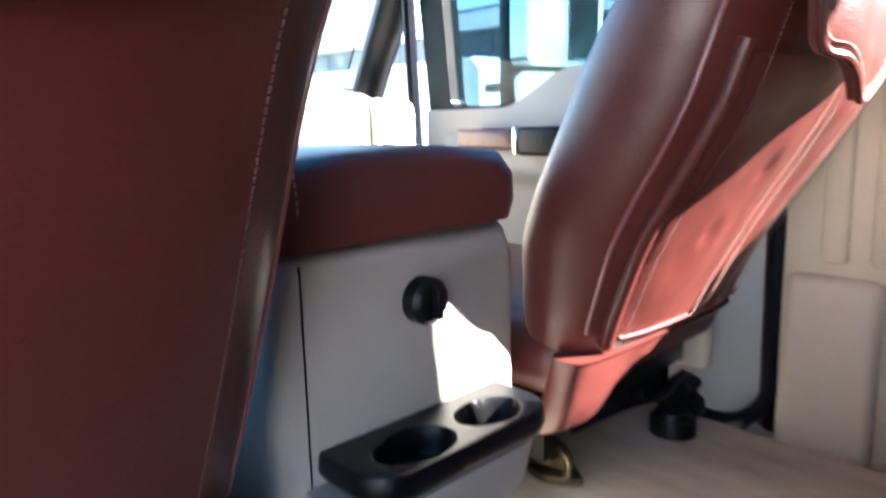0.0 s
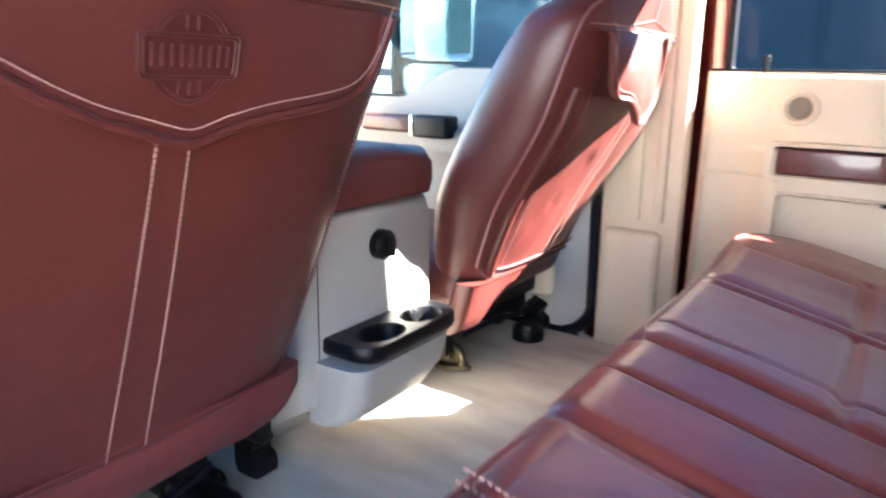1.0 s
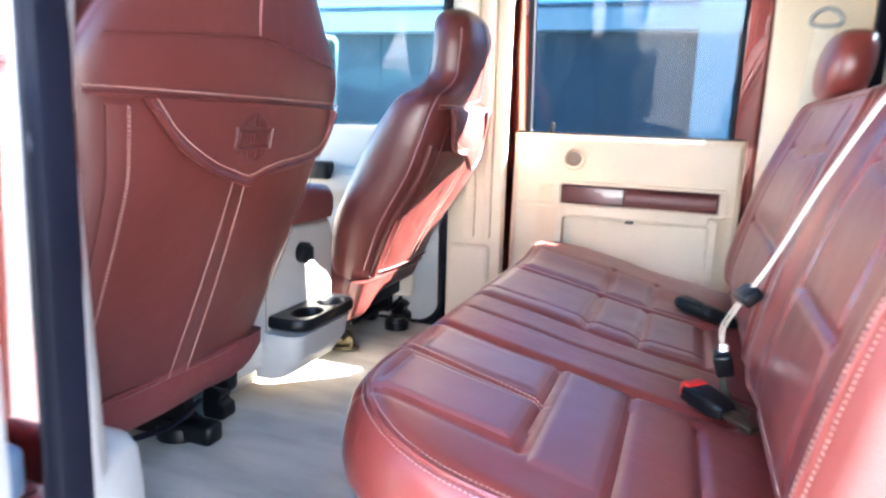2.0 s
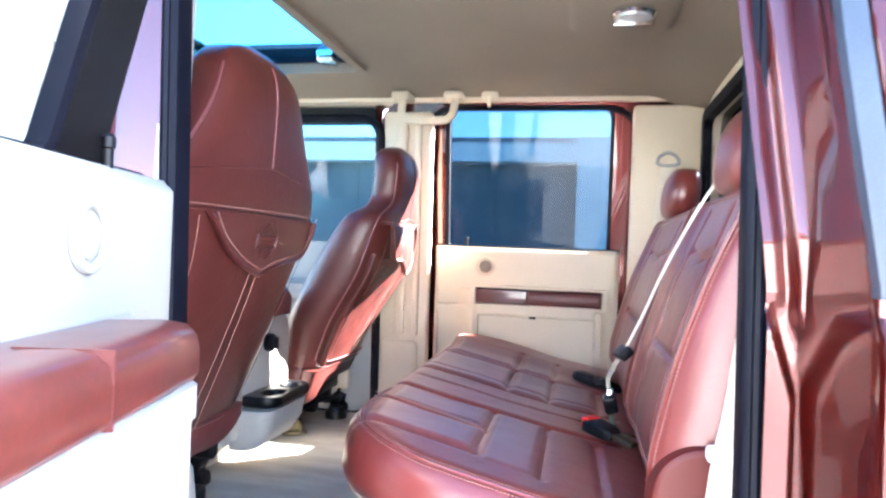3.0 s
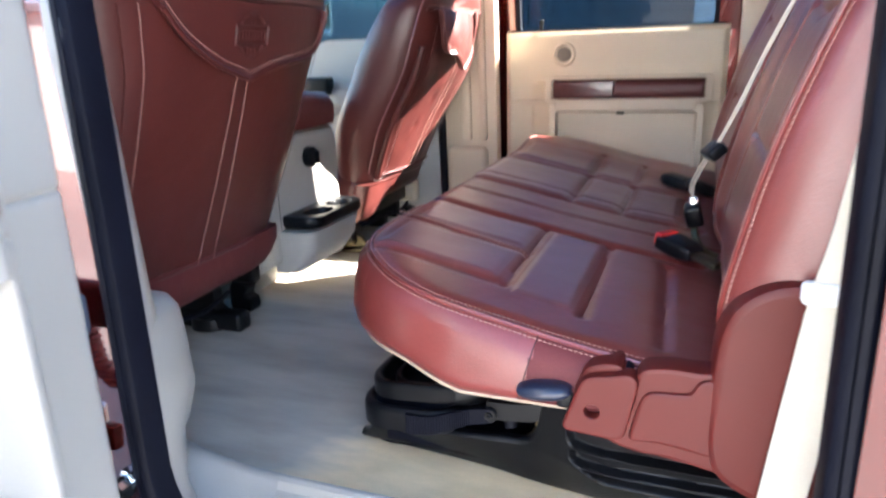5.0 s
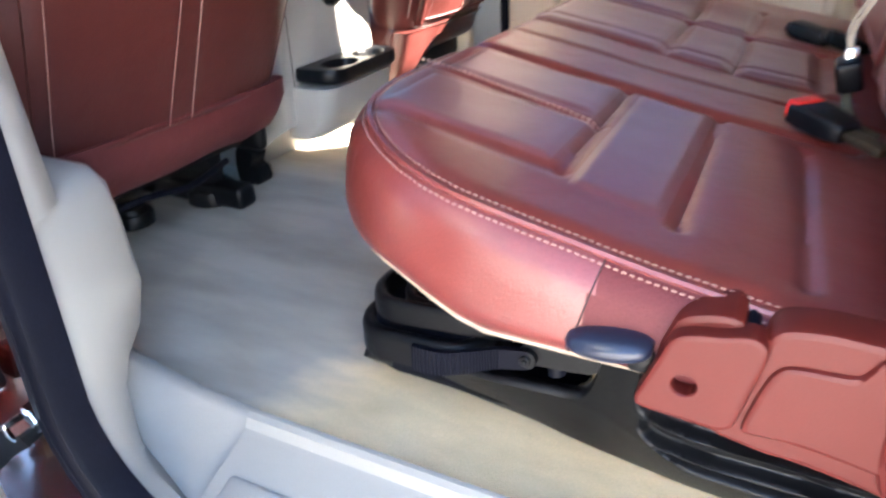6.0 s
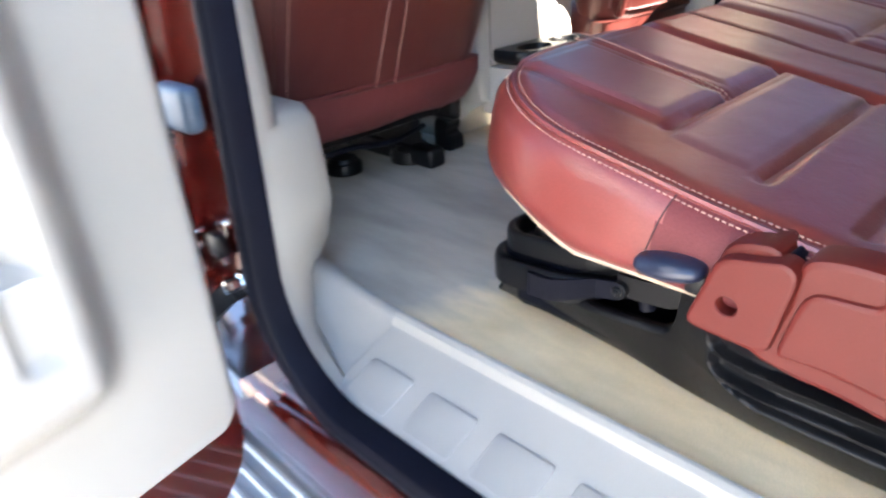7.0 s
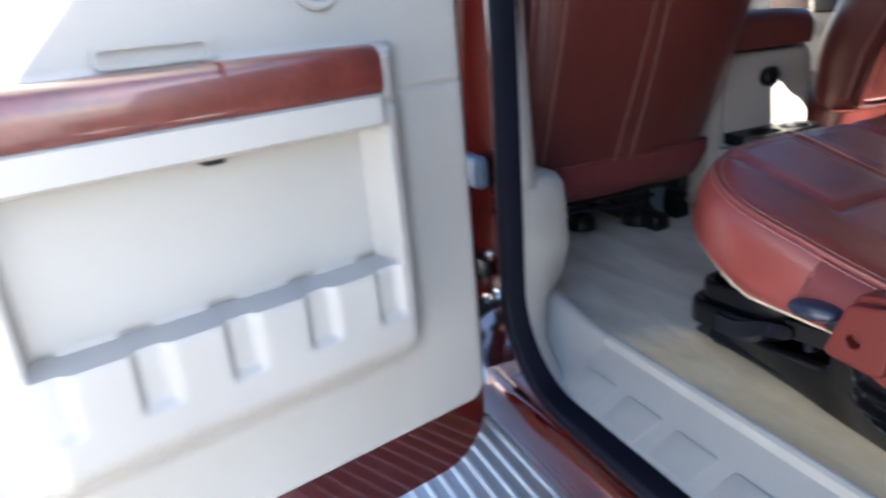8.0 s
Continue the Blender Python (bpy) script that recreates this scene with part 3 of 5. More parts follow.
# ---- doors ----
def panel_height(u, z, length, swell, lead):
    """Relief of the moulded door card, inwards: swelling body, pocket, shelf and ribs."""
    body = ease((u - 0.085) / 0.085) * ease((length - 0.03 - u) / 0.06) * ease((z - 0.905) / 0.10) * ease((1.40 - z) / 0.012)
    n = swell * body
    inside = ease((u - 0.172) / 0.012) * ease((length - 0.075 - u) / 0.012)
    n -= (0.40 * swell + 0.014) * inside * ease((z - 1.112) / 0.006) * ease((1.300 - z) / 0.006)
    rib = 0.0
    for k in range(6):
        c = 0.197 + 0.103 * k
        rib = max(rib, ease((0.024 - abs(u - c)) / 0.012) * ease((z - 1.035) / 0.014) * ease((1.125 - z) / 0.01))
    n -= 0.010 * rib * inside
    n += 0.010 * inside * ease((z - 1.300) / 0.006) * ease((1.345 - z) / 0.006)
    n -= 0.005 * math.exp(-((z - 1.331) / 0.0022) ** 2) * (1 - inside)
    edge = min(u + lead, length - u, z - 0.771, 1.556 - z)
    n -= 0.018 * (1 - ease(edge / 0.022)) ** 2
    return n


def door_card(swell, lead=0.0, length=0.70, foot=0.771, top=1.556):
    """Moulded inner panel in local metres: x along the door, y inwards."""
    nu, nv = 150, 170
    r = 0.085
    def fn(a, b):
        u, z = -lead + (length + lead) * a, foot + (top - foot) * b
        du, dz = r - lead - u, r - (z - foot)
        if du > 0 and dz > 0:
            m, h = max(du, dz), math.hypot(du, dz)
            u, z = r - lead - du * m / h, foot + r - dz * m / h
        return Vector((u, panel_height(u, z, length, swell, lead), z))
    bm = grid(fn, nu, nv)
    made = bmesh.ops.extrude_edge_only(bm, edges=[e for e in bm.edges if e.is_boundary])
    for v in made["geom"]:
        if isinstance(v, bmesh.types.BMVert):
            v.co.y = -0.045
    return bm


def rear_door(name, label, place, mirror, dz, glass_mat, swell):
    """A crew cab rear door about its hinge edge; mirror turns it for the other side."""
    m = place @ (Matrix.Diagonal((1, -1, 1, 1)) if mirror else Matrix.Identity(4)) @ Matrix.Translation((0, 0, dz))
    t = thing(name, label, "car door", kind="structure")
    def put(pn, bm, material, label="", parent=t):
        bm.transform(m)
        return part(pn, bm, material, parent, label)
    # Same plastic on both doors; the near card's shade is in its colour.
    put("door_card", door_card(swell, 0.0 if mirror else 0.034), BEIGE if mirror else SHADED_TRIM, "moulded beige door card")
    k_ = swell + 0.012
    put("armrest", loft([[Vector((u, n * q, z)) for n, z in ((0.0, 1.345), (0.0, 1.398), (k_ - 0.03, 1.400), (k_ - 0.012, 1.397), (k_ - 0.003, 1.388), (k_, 1.375), (k_, 1.352), (k_ - 0.006, 1.343), (k_ - 0.02, 1.341))] for u, q in ((0.172, 0.80), (0.176, 0.95), (0.188, 1.0), (0.30, 1.0), (0.371, 1.0), (0.5, 1.0), (0.62, 1.0), (0.634, 0.95), (0.638, 0.8))]), WOOD if not mirror else HIDE_LID, "glossy reddish-brown armrest cap")
    if mirror:
        put("armrest_bezel", plate(rr(0.150, 0.660, 1.332, 1.411, 0.010), rr(0.167, 0.643, 1.339, 1.403, 0.006), -0.01, swell + 0.015), BEIGE)
        put("armrest_end", box(0.173, 0.3695, swell - 0.02, swell + 0.0145, 1.343, 1.399, 0.006, 3), WOOD, "glossy dark reddish-brown armrest end")
        put("pocket_bezel", plate(rr(0.160, 0.640, 1.000, 1.322, 0.012), rr(0.180, 0.622, 1.010, 1.300, 0.010), -0.01, swell + 0.006), BEIGE)
    put("armrest_seam", box(0.3705, 0.3725, swell - 0.06, swell + 0.0124, 1.342, 1.4004), HIDE_LID)
    put("speaker_ring", sweep([Vector((0.199 + 0.032 * math.cos(a * math.pi / 16), 0.002, 1.481 + 0.032 * math.sin(a * math.pi / 16))) for a in range(32)], disc(0.006, 8), True, (0, 1, 0)), BEIGE if mirror else SHADED_TRIM)
    put("speaker_grille", loft([[Vector((0.199 + r * math.cos(a * math.pi / 12), n, 1.481 + r * math.sin(a * math.pi / 12))) for a in range(24)] for r, n in ((0.024, 0.0), (0.023, 0.003), (0.016, 0.006), (0.004, 0.007))]), GRILLE if mirror else SHADED_TRIM)
    put("release_handle", plate(rr(0.345, 0.475, 1.402, 1.428, 0.007), rr(0.352, 0.468, 1.406, 1.422, 0.005), -0.004, 0.008), BEIGE if mirror else SHADED_TRIM)
    put("lock_pin", loft([[Vector((0.118 + r * math.cos(a), -0.022 + r * math.sin(a), z)) for a in [k * math.pi / 5 for k in range(10)]] for r, z in ((0.006, 1.54), (0.006, 1.575), (0.008, 1.577), (0.008, 1.588), (0.004, 1.592))]), BLACK)
    put("pocket_hook", box(0.375, 0.40, swell * 0.55 - 0.02, swell * 0.6 + 0.012, 1.290, 1.299, 0.003), BLACK)
    put("door_shell", plate(rr(-0.052 if not mirror else -0.075, 0.745, 0.63, 1.548, 0.06, 8, (0.1, 0.02, 0.02, 0.1)), None, -0.125, -0.046), PAINT, "red painted door shell")
    gx = 0.0 if mirror else 0.07
    frame_out = rr(-0.070, 0.755 if not mirror else 0.815, 1.540, 2.085 if not mirror else 2.168, 0.07, 8, (0.01, 0.09, 0.07, 0.01))
    frame_in = rr(0.030 + gx, 0.665, 1.558, 2.055 if not mirror else 2.102, 0.05, 8, (0.01, 0.06, 0.05, 0.01))
    rub_in = rr(0.046 + gx, 0.652, 1.560, 2.043 if not mirror else 2.090, 0.05, 8, (0.01, 0.05, 0.04, 0.01))
    if not mirror:
        lean = lambda o, by: [(u + by - 0.22 * (z - 1.55) if u < 0.3 else u, z) for u, z in o]
        frame_out, frame_in, rub_in = lean(frame_out, 0.172), lean(frame_in, 0.112), lean(rub_in, 0.112)
    put("window_frame", tumble(plate(frame_out, frame_in, -0.09, -0.045), -1), PAINT if mirror else BLACK)
    put("window_seal", tumble(plate(frame_in, rub_in, -0.075, -0.035), -1), RUBBER)
    pane = put("pane", tumble(plate(rub_in, None, -0.062, -0.057), -1), glass_mat)
    pane.visible_shadow = not mirror
    put("sill_strip", box(0.0, 0.69, -0.052, -0.030, 1.545, 1.562, 0.004), RUBBER)
    put("shut_seal", sweep([Vector((u, -0.085, z)) for u, z in rr(-0.026 if not mirror else -0.072, 0.742, 0.66, 1.53, 0.08)], disc(0.009, 8), True, (0, 1, 0)), RUBBER)
    return t


HINGE_EDGE = (-0.099, -0.978, 0)
rear_door("door_1", "open rear door with pale moulded card and glossy armrest", pose(*HINGE_EDGE, 0, 0, -77), False, 0.0, GLARE_GLASS, 0.095)
rear_door("door_2", "closed rear door with beige card and privacy glass", pose(-0.149, 0.862, 0), True, -0.058, TINT, 0.035)


def hinges():
    t = thing("hinge_set", "door hinges with blue-grey wiring boot and check arm", "hinge")
    part("boot_plate", box(-0.275, -0.195, -0.90, -0.872, 1.125, 1.185, 0.012, 3), BLUEGREY, t)
    bm = bmesh.new()
    pts = smooth_path([(-0.265, -0.892, 1.15), (-0.272, -0.905, 1.11), (-0.268, -0.915, 1.06), (-0.25, -0.935, 1.02)], 10)
    rings = []
    for k, p in enumerate(pts):
        r = 0.017 if k % 2 else 0.0125
        rings.append([Vector(p) + Vector((r * math.cos(a), r * math.sin(a), 0)) for a in [q * math.pi / 7 for q in range(14)]])
    part("wiring_boot", loft(rings, bm), BLUEGREY, t, "corrugated blue-grey rubber boot")
    part("upper_leaf", box(-0.30, -0.262, -0.915, -0.876, 0.915, 0.985, 0.008), CHROME, t)
    part("upper_pin", tube([Vector((-0.262, -0.905, 0.905)), Vector((-0.262, -0.905, 1.0))], 0.010), CHROME, t)
    part("check_arm", sweep(smooth_path([(-0.172, -0.892, 0.925), (-0.20, -0.90, 0.905), (-0.235, -0.915, 0.87), (-0.27, -0.93, 0.83)], 8), [(-0.012, -0.014), (0.012, -0.014), (0.012, 0.014), (-0.012, 0.014)]), BLACK, t, "black door check arm")
    part("bolt", loft([[Vector((-0.172 + r * math.cos(a), y, 0.932 + r * math.sin(a))) for a in [q * math.pi / 3 for q in range(6)]] for r, y in ((0.015, -0.876), (0.015, -0.888), (0.010, -0.889), (0.010, -0.908), (0.007, -0.910))]), CHROME, t)
    part("lower_leaf", loft([[Vector((x, y, z + dz)) for y, dz in ((-0.876, -0.018), (-0.915, -0.018), (-0.915, 0.018), (-0.876, 0.018))] for x, z in ((-0.31, 0.83), (-0.25, 0.795), (-0.185, 0.765))]), CHROME, t, "bare metal lower hinge leaf")
    part("lower_pin", tube([Vector((-0.262, -0.912, 0.775)), Vector((-0.262, -0.912, 0.85))], 0.011), STEEL, t)
    part("catch_block", box(-0.235, -0.205, -0.895, -0.876, 0.955, 0.99, 0.006), BLACK, t)
    settle(t)


hinges()


def chassis():
    """Frame rails and wheels that carry the cab."""
    t = thing("truck_chassis", "black steel truck frame on four wheels", "chassis")
    for y in (-0.45, 0.45):
        part("rail", box(-2.85, 2.4, y - 0.04, y + 0.04, 0.58, 0.76, 0.01), BLACK, t)
    for x in (-2.2, 1.9):
        part("axle", tube([Vector((x, -0.85, 0.42)), Vector((x, 0.85, 0.42))], 0.05), BLACK, t)
        part("spring_mount", box(x - 0.12, x + 0.12, -0.5, 0.5, 0.42, 0.60, 0.02), BLACK, t)
        for s in (-1, 1):
            w = part("wheel", loft([[Vector((x + r * math.cos(a), s * (0.70 + d), 0.42 + r * math.sin(a))) for a in [k * math.pi / 16 for k in range(32)]] for r, d in ((0.30, 0.0), (0.40, 0.02), (0.42, 0.06), (0.42, 0.20), (0.40, 0.24), (0.28, 0.25))]), RUBBER, t)
            part("rim", loft([[Vector((x + r * math.cos(a), s * (0.70 + d), 0.42 + r * math.sin(a))) for a in [k * math.pi / 12 for k in range(24)]] for r, d in ((0.27, 0.235), (0.26, 0.26), (0.23, 0.255), (0.10, 0.22), (0.06, 0.24))]), CHROME, w)
    part("cross_member", box(-0.1, 0.1, -0.45, 0.45, 0.60, 0.79, 0.01), BLACK, t)
    settle(t)


chassis()


def front_side():
    """Front passenger door, front pillar, windscreen and dash end."""
    t = thing("door_3", "closed front passenger door with beige card", "car door", kind="structure")
    def card(a, b):
        x = -1.30 + 0.92 * a
        z = 0.80 + b * (0.612 + 0.085 * ease((x + 1.04) / 0.22))
        y = 0.865 - 0.05 * ease((z - 1.22) / 0.05) * ease((1.35 - z) / 0.03) * ease((a - 0.05) / 0.1)
        return Vector((x, y, z))
    bm = grid(card, 60, 60)
    made = bmesh.ops.extrude_edge_only(bm, edges=[e for e in bm.edges if e.is_boundary])
    for v in made["geom"]:
        if isinstance(v, bmesh.types.BMVert):
            v.co.y = 0.93
    part("door_card", bm, BEIGE_LIGHT, t)
    part("armrest", box(-1.115, -0.925, 0.785, 0.84, 1.315, 1.365, 0.012, 3), WOOD, t, "reddish-brown armrest cap")
    part("switch_panel", box(-0.915, -0.80, 0.775, 0.84, 1.305, 1.368, 0.01, 3), BLACK, t)
    part("grab_bezel", box(-0.928, -0.912, 0.774, 0.84, 1.305, 1.370, 0.006), CHROME, t)
    part("door_shell", box(-1.32, -0.375, 0.93, 0.99, 0.62, 1.42, 0.01), PAINT, t)
    part("window_frame", tumble(plate(rr(-1.30, -0.36, 1.40, 2.03, 0.06, 8, (0.02, 0.06, 0.2, 0.02)), rr(-1.22, -0.40, 1.42, 1.97, 0.06, 8, (0.02, 0.05, 0.25, 0.02)), 0.93, 0.875), 1), BLACK, t)
    part("pane", tumble(plate(rr(-1.225, -0.395, 1.415, 1.975, 0.06, 8, (0.02, 0.05, 0.25, 0.02)), None, 0.903, 0.908), 1), HALF_TINT, t).visible_shadow = False
    d = thing("dashboard", "pale beige dashboard with closed glove box", "dashboard")
    rings = []
    for y in (-0.78, 0.60, 0.72, 0.78):
        k = 0.0 if y < 0.7 else (0.02 if y < 0.75 else 0.05)
        rings.append([Vector((x - k, y, z - k * 0.6)) for x, z in ((-1.45, 0.95), (-1.25, 1.0), (-1.215, 1.08), (-1.235, 1.18), (-1.25, 1.20), (-1.245, 1.22), (-1.26, 1.40), (-1.29, 1.445), (-1.37, 1.47), (-1.6, 1.47), (-1.6, 0.95))])
    part("body", loft(rings), BEIGE_LIGHT, d)
    part("glove_box", box(-1.262, -1.232, 0.10, 0.62, 1.235, 1.43, 0.012, 3), BEIGE_LIGHT, d)
    part("end_cap", box(-1.34, -1.215, 0.655, 0.76, 1.12, 1.44, 0.03, 4), BEIGE_LIGHT, d)
    part("trim_gap", box(-1.245, -1.224, 0.630, 0.648, 1.12, 1.44, 0.004), BEIGE, d)
    settle(d)
    w = thing("wall_front", "front end of the cab with windscreen and pillars", "front wall", kind="structure")
    part("firewall", box(-1.68, -1.6, -0.95, 0.95, 0.7, 1.40), BLACK, w)
    part("windscreen", loft([[Vector((-1.62, -0.80, 1.42)), Vector((-1.62, 0.80, 1.42)), Vector((-1.61, 0.80, 1.42)), Vector((-1.61, -0.80, 1.42))], [Vector((-1.17, -0.72, 2.05)), Vector((-1.17, 0.72, 2.05)), Vector((-1.16, 0.72, 2.05)), Vector((-1.16, -0.72, 2.05))]]), CLEAR, w).visible_shadow = False
    for s in (-1, 1):
        part("front_pillar", tube([Vector((-1.60, s * 0.86, 1.38)), Vector((-1.36, s * 0.83, 1.74)), Vector((-1.15, s * 0.78, 2.05))], 0.05, 10, up=(0, 1, 0)), BLACK, w)
    part("bonnet", box(-2.9, -1.66, -0.85, 0.85, 1.25, 1.36, 0.05, 3), PAINT, w)
    part("front_body", box(-2.88, -1.62, -0.62, 0.62, 0.74, 1.27, 0.04, 3), PAINT, w)
    for s in (-1, 1):
        part("wing", box(-2.88, -1.34, min(s * 0.60, s * 0.97), max(s * 0.60, s * 0.97), 0.92, 1.30, 0.06, 4), PAINT, w)
    # driver's front door, seen only as a closing side
    f = thing("door_4", "closed driver's front door", "car door", kind="structure")
    part("door_card", box(-1.30, -0.40, -0.93, -0.86, 0.80, 1.42, 0.02), BEIGE_LIGHT, f)
    part("door_shell", box(-1.32, -0.625, -0.99, -0.93, 0.62, 1.42, 0.01), PAINT, f)
    part("window_frame", tumble(plate(rr(-1.30, -0.38, 1.40, 2.03, 0.06), rr(-1.22, -0.42, 1.42, 1.97, 0.06), -0.93, -0.875), -1), BLACK, f)
    part("pane", tumble(plate(rr(-1.225, -0.415, 1.415, 1.975, 0.06), None, -0.908, -0.903), -1), HALF_TINT, f)
    mi = part("side_mirror", plate(rr(-0.13, 0.13, 1.525, 1.86, 0.03), rr(-0.115, 0.115, 1.54, 1.845, 0.025), 0, 0.08), CHROME, t, "tall chrome-edged tow mirror")
    part("back", box(-0.12, 0.12, -0.09, -0.002, 1.40, 1.85, 0.03, 3), BLACK, mi)
    part("mirror_glass", box(-0.116, 0.116, 0.0, 0.012, 1.54, 1.845), CHROME, mi)
    part("lower_mirror", plate(rr(-0.115, 0.115, 1.405, 1.515, 0.02), None, 0.0, 0.02), CHROME, mi)
    part("arm", box(-0.02, 0.03, -0.30, -0.05, 1.47, 1.50, 0.01), BLACK, mi)
    for c in (mi, *mi.children):
        c.data.transform(pose(-1.17, 1.22, 0, 0, 0, -105))


front_side()


from mathutils.bvhtree import BVHTree

def slab(outline, y0, y1, r=0.005, hole=None):
    """A moulded plate in x and z whose outer edge is rounded; y1 is the face."""
    cx = sum(p[0] for p in outline) / len(outline)
    cz = sum(p[1] for p in outline) / len(outline)
    def shrink(d):
        out = []
        for x, z in outline:
            w = Vector((x - cx, z - cz))
            w = w * (1 - d / max(0.01, w.length))
            out.append((cx + w.x, cz + w.y))
        return out
    if hole:
        n = len(outline)
        outline = [(outline[i][0] + (outline[(i + 1) % n][0] - outline[i][0]) * k / 4, outline[i][1] + (outline[(i + 1) % n][1] - outline[i][1]) * k / 4) for i in range(n) for k in range(4)]
    s = 1 if y1 > y0 else -1
    levels = [(0.0, y0), (0.0, y1 - s * r), (0.3 * r, y1 - s * 0.3 * r), (r, y1), (r + 0.0012, y1)]
    rings = [[Vector((x, y, z)) for x, z in shrink(d)] for d, y in levels]
    if hole:
        hx, hz, hr = hole
        angle = [math.atan2(z - hz, x - hx) for x, z in outline]
        rings += [[Vector((hx + q * math.cos(a), y, hz + q * math.sin(a))) for a in angle] for q, y in ((hr + 0.0012, y1), (hr, y1 - s * 0.0012), (hr, y0 + s * 0.001))]
    return loft(rings)


def soft(points, steps=6):
    return [(p.x, p.y) for p in smooth_path([(x, z, 0) for x, z in points], steps, True)]


# ---- front seats ----
# lower edge of the pocket flap: y along the seat, height
FLAP_EDGE = [(-0.640, 1.532), (-0.610, 1.492), (-0.579, 1.466), (-0.525, 1.438), (-0.480, 1.424), (-0.455, 1.417), (-0.440, 1.414), (-0.425, 1.417), (-0.400, 1.425), (-0.354, 1.434), (-0.298, 1.441), (-0.250, 1.450), (-0.230, 1.462), (-0.217, 1.487), (-0.210, 1.530)]


def front_seat(name, label, yc, table, reach, shift, taper, e=3.6):
    """A bucket seat back with integral headrest. Table rows: height, rear face x, half width, thickness."""
    t = thing(name, label, "car seat", group="front seats")
    z0, z1 = table[0][0], table[-1][0]

    def rear(z, v, off=0.0):
        xr, w, th = lerp_table(table, z)
        v = max(-0.999, min(0.999, v))
        q = (1 - abs(v) ** e) ** (1 / e)
        return Vector((xr - th / 2 + th / 2 * q + off, yc + w * v * (1 - taper * q), z))

    rings = []
    for i in range(66):
        z = z0 + (z1 - z0) * i / 65
        xr, w, th = lerp_table(table, z)
        ring = []
        for k in range(64):
            a = 2 * math.pi * k / 64
            c, s = math.cos(a), math.sin(a)
            px = math.copysign(abs(c) ** (2 / e), c)
            py = math.copysign(abs(s) ** (2 / e), s)
            ring.append(Vector((xr - th / 2 + th / 2 * px, yc + w * py * (1 - taper * max(0.0, px)), z)))
        rings.append(ring)
    xr, w, th = lerp_table(table, z1)
    rings.append([Vector((xr - th / 2, yc, z1 + 0.006)) + (p - Vector((xr - th / 2, yc, z1))) * 0.4 for p in rings[-1]])
    part("backrest", loft(rings), SHADED_HIDE, t)

    # pocket panel of hide below the flap
    zb, zf = z0 + 0.045, z0 + (0.505 if shift == 0 else 0.44 - shift)
    def pocket(a, b):
        v = -0.86 + 1.72 * a
        z = zb + (zf - zb) * b
        puff = 0.006 * math.sin(math.pi * min(1, max(0, a))) ** 0.5 * (0.5 + 0.5 * b)
        puff += 0.003 * noise.noise(Vector((v * 2.2, z * 5, yc)))
        if shift:
            puff += 0.007 * noise.noise(Vector((v * 3.1, z * 13, 2.7))) + 0.012 * ease((b - 0.55) / 0.4) * math.sin(math.pi * a)
            for vd, zd in ((-0.45, 1.24), (-0.30, 1.32), (-0.05, 1.27), (0.15, 1.20)):
                puff -= 0.005 * math.exp(-(((v - vd) * 0.27) ** 2 + (z - zd) ** 2) / 0.00022)
        return rear(z, v, 0.004 + puff)
    bm = grid(pocket, 60, 40)
    made = bmesh.ops.extrude_edge_only(bm, edges=[q for q in bm.edges if q.is_boundary])
    for q in made["geom"]:
        if isinstance(q, bmesh.types.BMVert):
            q.co.x -= 0.018
    part("map_pocket", bm, SHADED_HIDE, t)
    if shift:
        roll = [rear(zb - 0.005 + (zf - zb + 0.02) * k / 24, -0.88, 0.003) for k in range(25)]
        part("edge_roll", tube(roll, 0.010, 10), SHADED_HIDE, t)
        seam = [rear(zb + (zf - zb) * k / 24, 0.30 + 0.06 * k / 24, 0.014 + 0.008 * k / 24) for k in range(25)]
        part("pocket_stitching", stitches(seam, 0.0055, 0.0040, 0.0008), THREAD, t)

    mid = 0.015 if shift == 0 else -0.37

    def edge(v):
        if shift == 0:
            return lerp_table(FLAP_EDGE, yc + 0.293 * v)[0]
        v = v - mid
        a = abs(v) / reach
        return z0 + 0.392 - shift + 0.040 * ease(a / 0.55) ** 0.85 + 0.008 * a + (0.075 + 0.7 * shift) * ease((a - 0.55) / 0.45) ** 2

    def hang(a):
        return (0.8 * shift) * math.sin(math.pi * a) ** 0.9

    def flap(a, b):
        v = mid + reach * (2 * a - 1)
        zt = z0 + 0.515 - 0.3 * shift
        z = zt + (edge(v) - zt) * b
        return rear(z, v, 0.014 + 0.012 * b + 0.004 * math.sin(math.pi * a) + hang(a) * (0.10 + 0.90 * math.sin(0.5 * math.pi * b)))
    bm = grid(flap, 72, 24)
    made = bmesh.ops.extrude_edge_only(bm, edges=[q for q in bm.edges if q.is_boundary])
    for q in made["geom"]:
        if isinstance(q, bmesh.types.BMVert):
            q.co.x -= 0.012
    fl_ = part("pocket_flap", bm, SHADED_HIDE, t, "curved leather pocket flap with embossed badge")
    rim = [rear(edge(mid + reach * (k / 36 - 1)), mid + reach * (k / 36 - 1), 0.026 + 0.004 * math.sin(math.pi * k / 72) + hang(k / 72)) for k in range(73)]
    part("piping", tube(rim, 0.005, 8), SHADED_HIDE, fl_)
    part("flap_stitching", stitches([p + Vector((0.0035, 0, 0.012)) for p in rim], 0.0048, 0.0034, 0.0006), THREAD, fl_)
    top = [rear(z0 + 0.518 - 0.3 * shift, -0.93 + 1.86 * k / 40, 0.004) for k in range(41)]
    part("seam", tube(top, 0.0035, 6), SHADED_HIDE, t)
    part("seam_stitching", stitches([p + Vector((0.003, 0, 0.008)) for p in top], 0.006, 0.004, 0.0007), THREAD, t)
